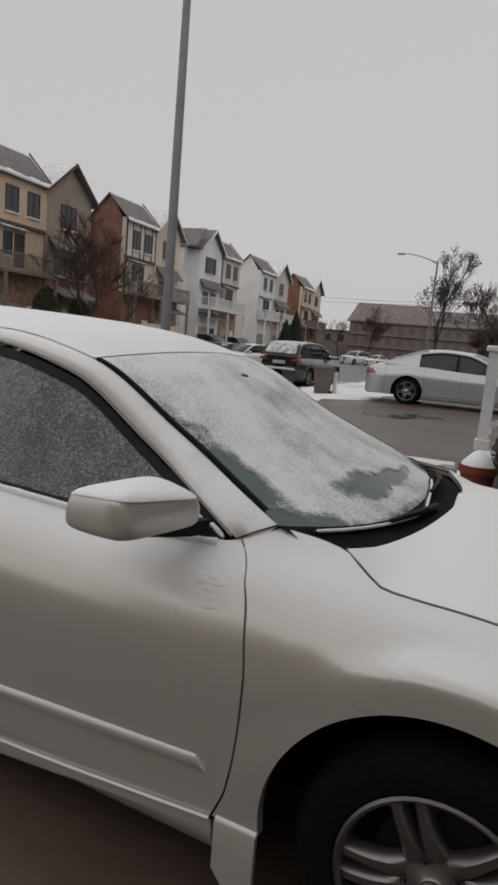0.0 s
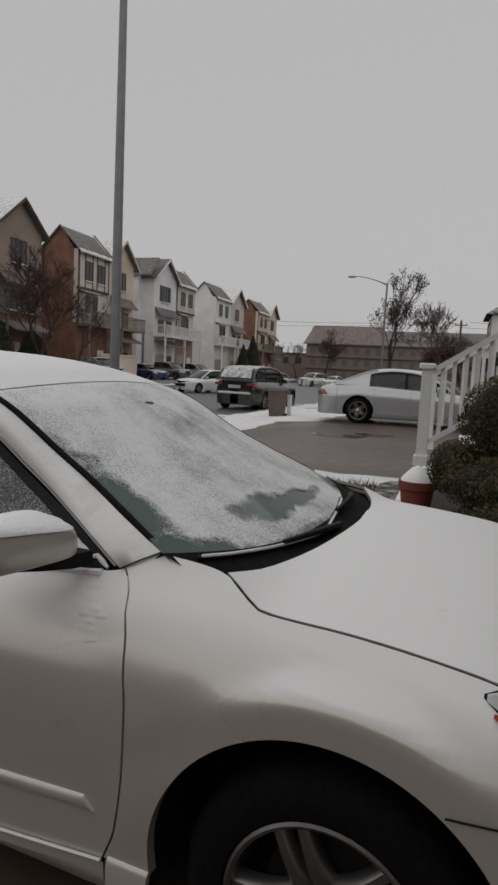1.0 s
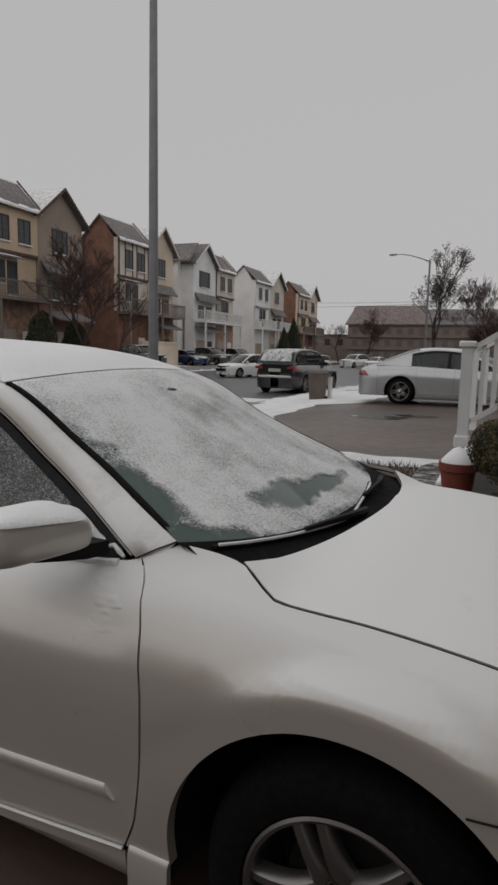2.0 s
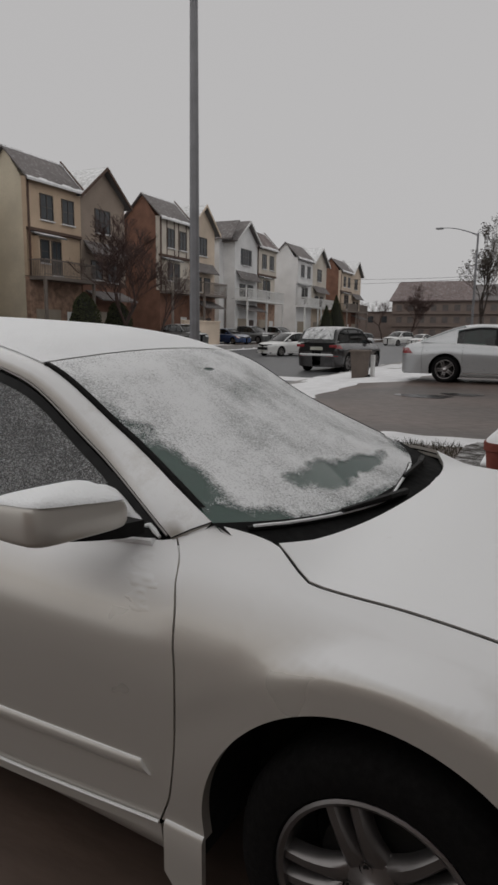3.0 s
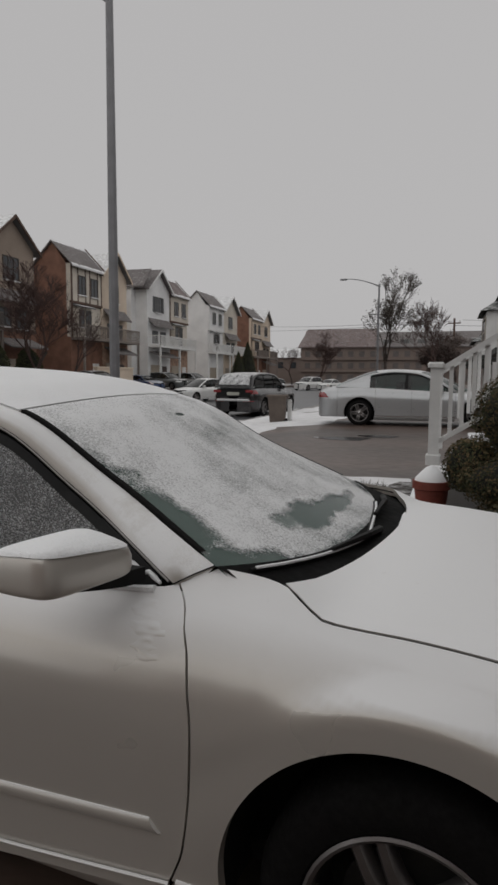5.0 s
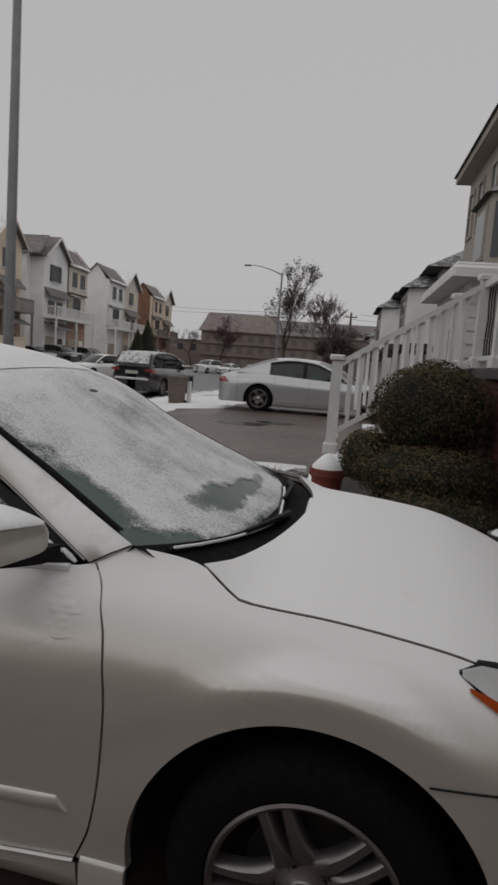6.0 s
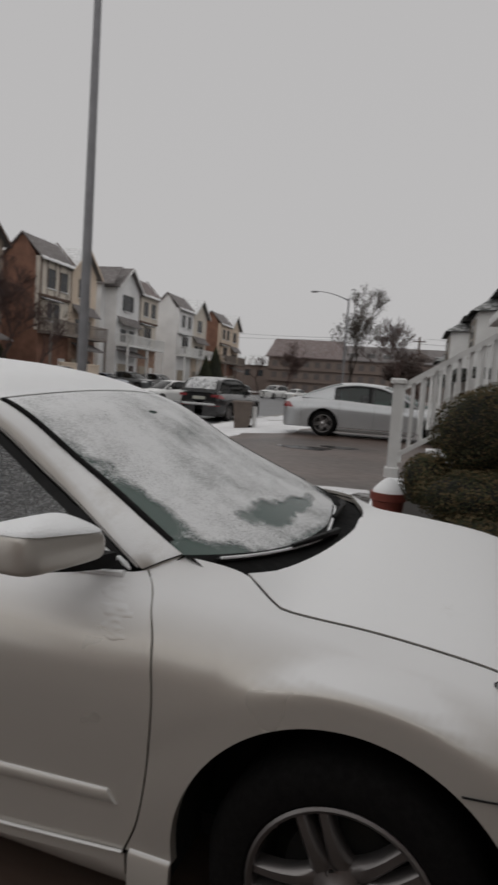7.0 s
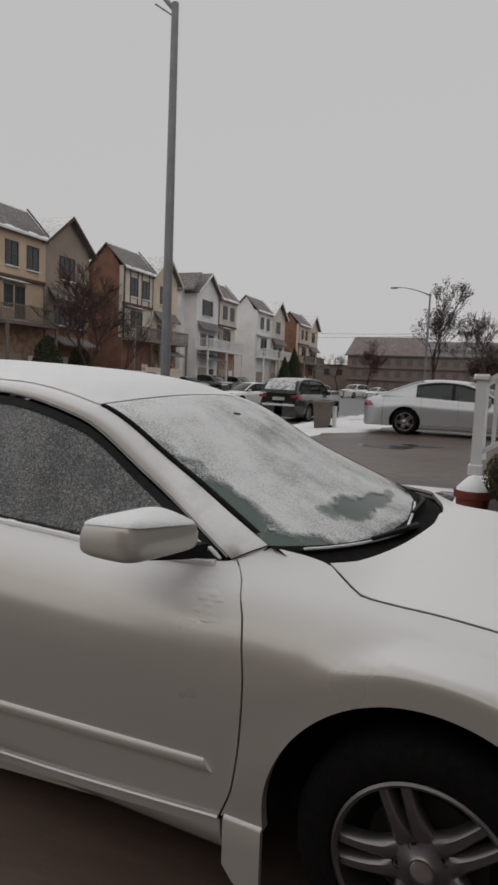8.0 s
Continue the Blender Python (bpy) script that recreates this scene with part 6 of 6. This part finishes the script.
for y in np.arange(3.5, 6.4, 0.105):
    Geo().tube([(2.52, y, 1.62), (2.52, y + 0.025, 1.8), (2.52, y - 0.025, 1.98), (2.52, y + 0.02, 2.14), (2.52, y, 2.3)], 0.008, 5).obj("iron_bar", DARK, prl)
# far handrail of the steps and porch
rail2 = thing("stair_railing", pose(0, 0, 0), "white painted stair railing on the far side of the steps", "railing")
newel(rail2, 1.19, 8.0, 0.6, 1.57)
newel(rail2, 2.5, 8.0, 1.53, 2.4)
bar(rail2, (1.24, 8.0, 1.5), (2.45, 8.0, 2.28), 0.045, 0.03, "top_rail")
for k in range(11):
    x = 1.33 + k * 0.102
    zb = 0.83 + (x - 1.24) * 0.636
    Geo().box(x - 0.019, x + 0.019, 7.98, 8.02, zb, zb + 0.66).obj("baluster", WHITE_TRIM, rail2)

own = thing("own_house", pose(4.4, -4.5, 0), "white clapboard house behind the brick porch", "house")
Geo().box(0, 8, 0, 10.9, 0, 6.4).obj("wall", SIDING_W, own)
Geo().box(-0.04, 0.0, 8.2, 9.1, 1.53, 3.55).obj("entrance_door", surface("dark_door", (0.05, 0.03, 0.025), 0.5), own)
Geo().grid([[(-1.95, 4.2, 3.02), (-1.95, 10.3, 3.02)], [(0.0, 4.2, 3.6), (0.0, 10.3, 3.6)]], (0, 0, 0.1)).obj("porch_canopy", surface("grey_soffit", (0.3, 0.28, 0.27), 0.8), own, "grey sloping porch canopy")
Geo().box(-2.0, -1.95, 4.2, 10.3, 3.0, 3.13).obj("fascia", WHITE_TRIM, own)
Geo().box(-0.8, 8.4, -0.5, 11.3, 6.4, 6.65).obj("eave", TANFRONT, own)
# an unseen house, added behind the drive to shade it and darken the car's side
beh = thing("shade_house", pose(-7.5, -9.0, 0), "unseen red brick house added behind the drive for shade", "house")
Geo().box(0, 16, -6, 0, 0, 5.3).obj("wall", BRICK, beh)
Geo().box(-0.3, 16.3, -6.3, 0.4, 5.3, 5.55).obj("eave", WOODTRIM, beh)

pot = thing("plant_pot", pose(1.19, 6.12, 0.0), "terracotta red plant pot heaped with snow", "plant pot")
Geo().lathe([(0.001, 0.0), (0.1, 0.0), (0.15, 0.42), (0.168, 0.43), (0.168, 0.5), (0.15, 0.5), (0.145, 0.48), (0.001, 0.48)], 28).obj("pot", surface("terracotta", (0.2, 0.045, 0.03), 0.7, vary=0.25, coarse=5), pot, "", True)
ps = Geo()
ps.lathe([(0.15, 0.48), (0.145, 0.52), (0.1, 0.57), (0.05, 0.62), (0.001, 0.64)], 24, at=(1.19, 6.12, 0)).obj("pot_snow", SNOW, smooth=True)
tagged(bpy.data.objects["pot_snow"], "heap of snow in the terracotta pot", "snow", kind="stuff")


def leaves(g, centre, radii, count, size, rng, shell=0.82, low=-0.8):
    """Small leaves on an uneven rounded mass."""
    V, F = [], []
    for _ in range(count):
        d = Vector((rng.gauss(0, 1), rng.gauss(0, 1), rng.gauss(0, 1))).normalized()
        if d.z < low:
            d.z = abs(d.z)
        lump = 1 + 0.11 * noise.noise(d * 2.6 + Vector(centre)) + 0.06 * noise.noise(d * 7 + Vector(centre))
        r = lump * rng.uniform(shell, 1.02)
        p = Vector(centre) + Vector((d.x * radii[0], d.y * radii[1], d.z * radii[2])) * r
        t = Vector((rng.gauss(0, 1), rng.gauss(0, 1), rng.gauss(0, 1))).normalized()
        u = (t - d * t.dot(d) * 0.6).normalized()
        w = u.cross(d + Vector((rng.uniform(-.6, .6), rng.uniform(-.6, .6), rng.uniform(-.6, .6)))).normalized()
        s = size * rng.uniform(0.6, 1.3)
        k = len(V)
        V += [p - u * s, p + w * s * 0.45, p + u * s, p - w * s * 0.45]
        F.append((k, k + 1, k + 2, k + 3))
    g.add(V, F)


rng = random.Random(5)
bush = thing("clipped_shrub", pose(0, 0, 0), "dark evergreen shrub clipped into stacked rounded tiers", "shrub")
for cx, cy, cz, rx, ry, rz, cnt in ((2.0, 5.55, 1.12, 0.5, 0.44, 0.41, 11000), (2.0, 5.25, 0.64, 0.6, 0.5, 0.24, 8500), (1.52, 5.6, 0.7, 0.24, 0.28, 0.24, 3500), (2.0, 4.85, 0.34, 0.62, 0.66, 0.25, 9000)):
    # solid core under the leaves; its near-black colour stands for inner shade
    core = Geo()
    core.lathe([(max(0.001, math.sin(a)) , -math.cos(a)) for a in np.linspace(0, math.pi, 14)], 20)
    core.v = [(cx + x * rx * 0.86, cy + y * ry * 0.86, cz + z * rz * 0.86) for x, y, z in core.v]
    cl = core.obj("tier", SHRUB_SHADE, bush, "", True)
    lg = Geo()
    leaves(lg, (cx, cy, cz), (rx, ry, rz), cnt, 0.0135, rng)
    tagged(lg.obj("leaves", PLANT, cl), kind="stuff")
    lg = Geo()
    leaves(lg, (cx, cy, cz + 0.01), (rx, ry, rz), cnt // 2, 0.013, rng, 0.93)
    tagged(lg.obj("leaves", PLANT_BR, cl, "bronze-tinted leaves"), kind="stuff")
Geo().tube([(1.95, 5.4, 0), (1.97, 5.45, 0.5), (2.0, 5.5, 1.0)], [0.05, 0.045, 0.03], 8).obj("trunk", BARK, bush)
ur = thing("stone_bowl", pose(2.36, 4.2, 0), "round stone planter bowl with snow in it", "planter")
Geo().lathe([(0.001, 0), (0.13, 0), (0.1, 0.1), (0.08, 0.32), (0.11, 0.42), (0.125, 0.48), (0.11, 0.48), (0.001, 0.46)], 24).obj("bowl", surface("dark_stone", (0.06, 0.055, 0.055), 0.7), ur, "", True)
tagged(Geo().lathe([(0.11, 0.47), (0.08, 0.5), (0.001, 0.515)], 24, at=(2.36, 4.2, 0)).obj("bowl_snow", SNOW, smooth=True), "snow lying in the stone bowl", "snow", kind="stuff")
bed = Geo().grid([[(x, y, ground_height(x, y) + 0.015 + 0.03 * abs(noise.noise((x * 3, y * 3, 0)))) for y in np.linspace(3.4, 9.0, 30)] for x in np.linspace(0.6, 2.45, 14)]).obj("planting_bed", surface("dark_soil", (0.03, 0.022, 0.016), 0.95, coarse=4, fine=30, vary=0.4, bump=0.8, snow=0.25), smooth=True)
tagged(bed, "dark soil planting bed with traces of snow", "soil", kind="structure")
gr = Geo()
for _ in range(1500):
    x, y = rng.uniform(-0.9, 0.6), rng.uniform(7.0, 8.6)
    z = ground_height(x, y)
    a, hgt = rng.uniform(0, 6.28), rng.uniform(0.04, 0.11)
    gr.add([(x, y, z), (x + 0.012 * math.cos(a), y + 0.012 * math.sin(a), z), (x + rng.uniform(-.05, .05), y + rng.uniform(-.05, .05), z + hgt)], [(0, 1, 2)])
tagged(gr.obj("grass", surface("winter_grass", (0.045, 0.038, 0.022), 0.8, vary=0.4)), "tufts of dull winter grass at the drive's edge", "grass", kind="stuff")


# ---- trees ----
def bare_tree(x, y, z, height, spread, seed, levels=5, first=0.25, material=TWIG, label="", leafy=0, r0=None, leafmat=None, lean=0.9):
    rg = random.Random(seed)
    t = thing("tree", pose(x, y, z), label, "tree")
    trunk, crown, lv = Geo(), Geo(), Geo()
    r0 = r0 or height * 0.018
    tips = []
    tw = height * 0.0014
    def grow(p, d, length, r, lev):
        pts, rad = [p], [r]
        q, dd = p.copy(), d.copy()
        k = 4
        for i in range(k):
            dd = (dd + Vector((rg.gauss(0, .13), rg.gauss(0, .13), rg.gauss(0.03, .08)))).normalized()
            q = q + dd * length / k
            pts.append(q.copy())
            rad.append(max(tw, r * (1 - 0.28 * (i + 1) / k)))
        (trunk if lev < 1 else crown).tube(pts, rad, 7 if lev < 2 else (4 if lev < 4 else 3), False)
        if lev >= levels:
            tips.append(q)
            return
        for i in range(rg.choice((3, 3, 4)) if lev < levels - 1 else 4):
            f = rg.uniform(0.35, 1.0) if i else 1.0
            b = pts[min(k, max(1, int(round(f * k))))]
            side = Vector((rg.gauss(0, 1), rg.gauss(0, 1), 0)).normalized()
            nd = (dd * lean + side * spread * rg.uniform(0.5, 1.1) + Vector((0, 0, 0.15))).normalized()
            grow(b, nd, length * rg.uniform(0.6, 0.82), max(tw, rad[-1] * rg.uniform(0.6, 0.8)), lev + 1)
    grow(Vector((0, 0, 0)), Vector((0, 0, 1)), height * first, r0, 0)
    trunk.obj("trunk", BARK, t, "", True)
    tagged(crown.obj("crown", material, t, "bare branches and fine twigs"), kind="stuff")
    if leafy:
        for p in tips:
            for _ in range(leafy):
                c = p + Vector((rg.gauss(0, .16), rg.gauss(0, .16), rg.gauss(0, .16)))
                u = Vector((rg.gauss(0, 1), rg.gauss(0, 1), rg.gauss(0, 1))).normalized() * 0.07
                w = u.orthogonal() * 0.6
                lv.add([c - u, c + w, c + u, c - w], [(0, 1, 2, 3)])
        tagged(lv.obj("leaves", leafmat or PLANT, t, "sparse withered leaves"), kind="stuff")
    return t


bare_tree(-24.0, 35.2, 0.1, 9.2, 0.8, 3, 6, 0.33, TWIG, "bare reddish street tree with fine spreading twigs", r0=0.13)
bare_tree(-24.2, 39.5, 0.1, 6.4, 0.6, 8, 5, 0.34, TWIG, "small bare reddish street tree before the houses", r0=0.1)
bare_tree(-4.75, 64.0, -0.1, 9.6, 0.6, 14, 5, 0.4, BARK, "tall thin tree with sparse withered leaves by the lamp", 6, 0.16, surface("withered_leaf", (0.05, 0.04, 0.03), 0.8, vary=0.4), lean=1.25)
bare_tree(-0.2, 66.0, -0.1, 8.6, 0.6, 21, 6, 0.34, TWIG, "bare branching tree beside the silver car's drive", r0=0.14)
BUSHY = surface("dry_brown_leaf", (0.13, 0.1, 0.088), 0.85, vary=0.4)
bare_tree(2.0, 70.0, -0.1, 6.6, 0.75, 27, 6, 0.31, TWIG, "low bushy tree with brown twigs and dry leaves", 3, 0.13, BUSHY)
bare_tree(-0.8, 71.0, -0.1, 5.6, 0.8, 43, 6, 0.29, TWIG, "low bushy tree with dry leaves behind the lamp", 3, 0.12, BUSHY)
bare_tree(-17.5, 96.0, -0.1, 8.4, 0.75, 31, 6, 0.33, TWIG, "bare rounded street tree down the road", r0=0.15)
bare_tree(-25.0, 110.0, -0.1, 7.5, 0.75, 37, 5, 0.34, TWIG, "distant bare rounded tree", r0=0.15)


def evergreen(x, y, z, hgt, rad, seed, pointed, label):
    rg = random.Random(seed)
    t = thing("evergreen_shrub", pose(x, y, z), label, "shrub", "clipped evergreens")
    prof = curve((0, 0.8), (0.25, 1.0), (0.6, 0.8 if not pointed else 0.6), (0.85, 0.5 if not pointed else 0.25), (1, 0.04))
    # added core, near black so that the inside looks shaded between leaves
    Geo().lathe([(max(0.001, rad * 0.85 * float(prof(k))), hgt * k) for k in np.linspace(0, 1, 10)], 12).obj("heart", SHRUB_SHADE, t, "", True)
    g = Geo()
    V, F = [], []
    for _ in range(5200):
        k = rg.random() ** 1.3
        a = rg.uniform(0, 6.283)
        r = rad * float(prof(k)) * rg.uniform(0.82, 1.08) * (1 + 0.12 * math.sin(3 * a + 9 * k))
        c = Vector((r * math.cos(a), r * math.sin(a), hgt * k))
        u = Vector((rg.gauss(0, 1), rg.gauss(0, 1), rg.gauss(0.6, 1))).normalized() * 0.055
        w = u.orthogonal() * 0.55
        i = len(V)
        V += [c - u, c + w, c + u, c - w]
        F.append((i, i + 1, i + 2, i + 3))
    g.add(V, F)
    tagged(g.obj("leaves", PLANT, t), kind="stuff")
    Geo().tube([(0, 0, -0.05), (0, 0, 0.3)], 0.06, 6).obj("trunk", BARK, t)


evergreen(-24.9, 32.6, 0.1, 3.5, 1.05, 1, False, "dark domed evergreen clipped before the tan house")
evergreen(-24.9, 36.0, 0.1, 3.2, 1.0, 2, False, "dark domed evergreen beside the bare tree")
evergreen(-25.0, 80.0, 0.1, 4.6, 1.1, 3, True, "dark conical evergreen before the pale house")
evergreen(-25.0, 84.0, 0.1, 6.0, 1.4, 4, True, "tall dark conical evergreen between two houses")
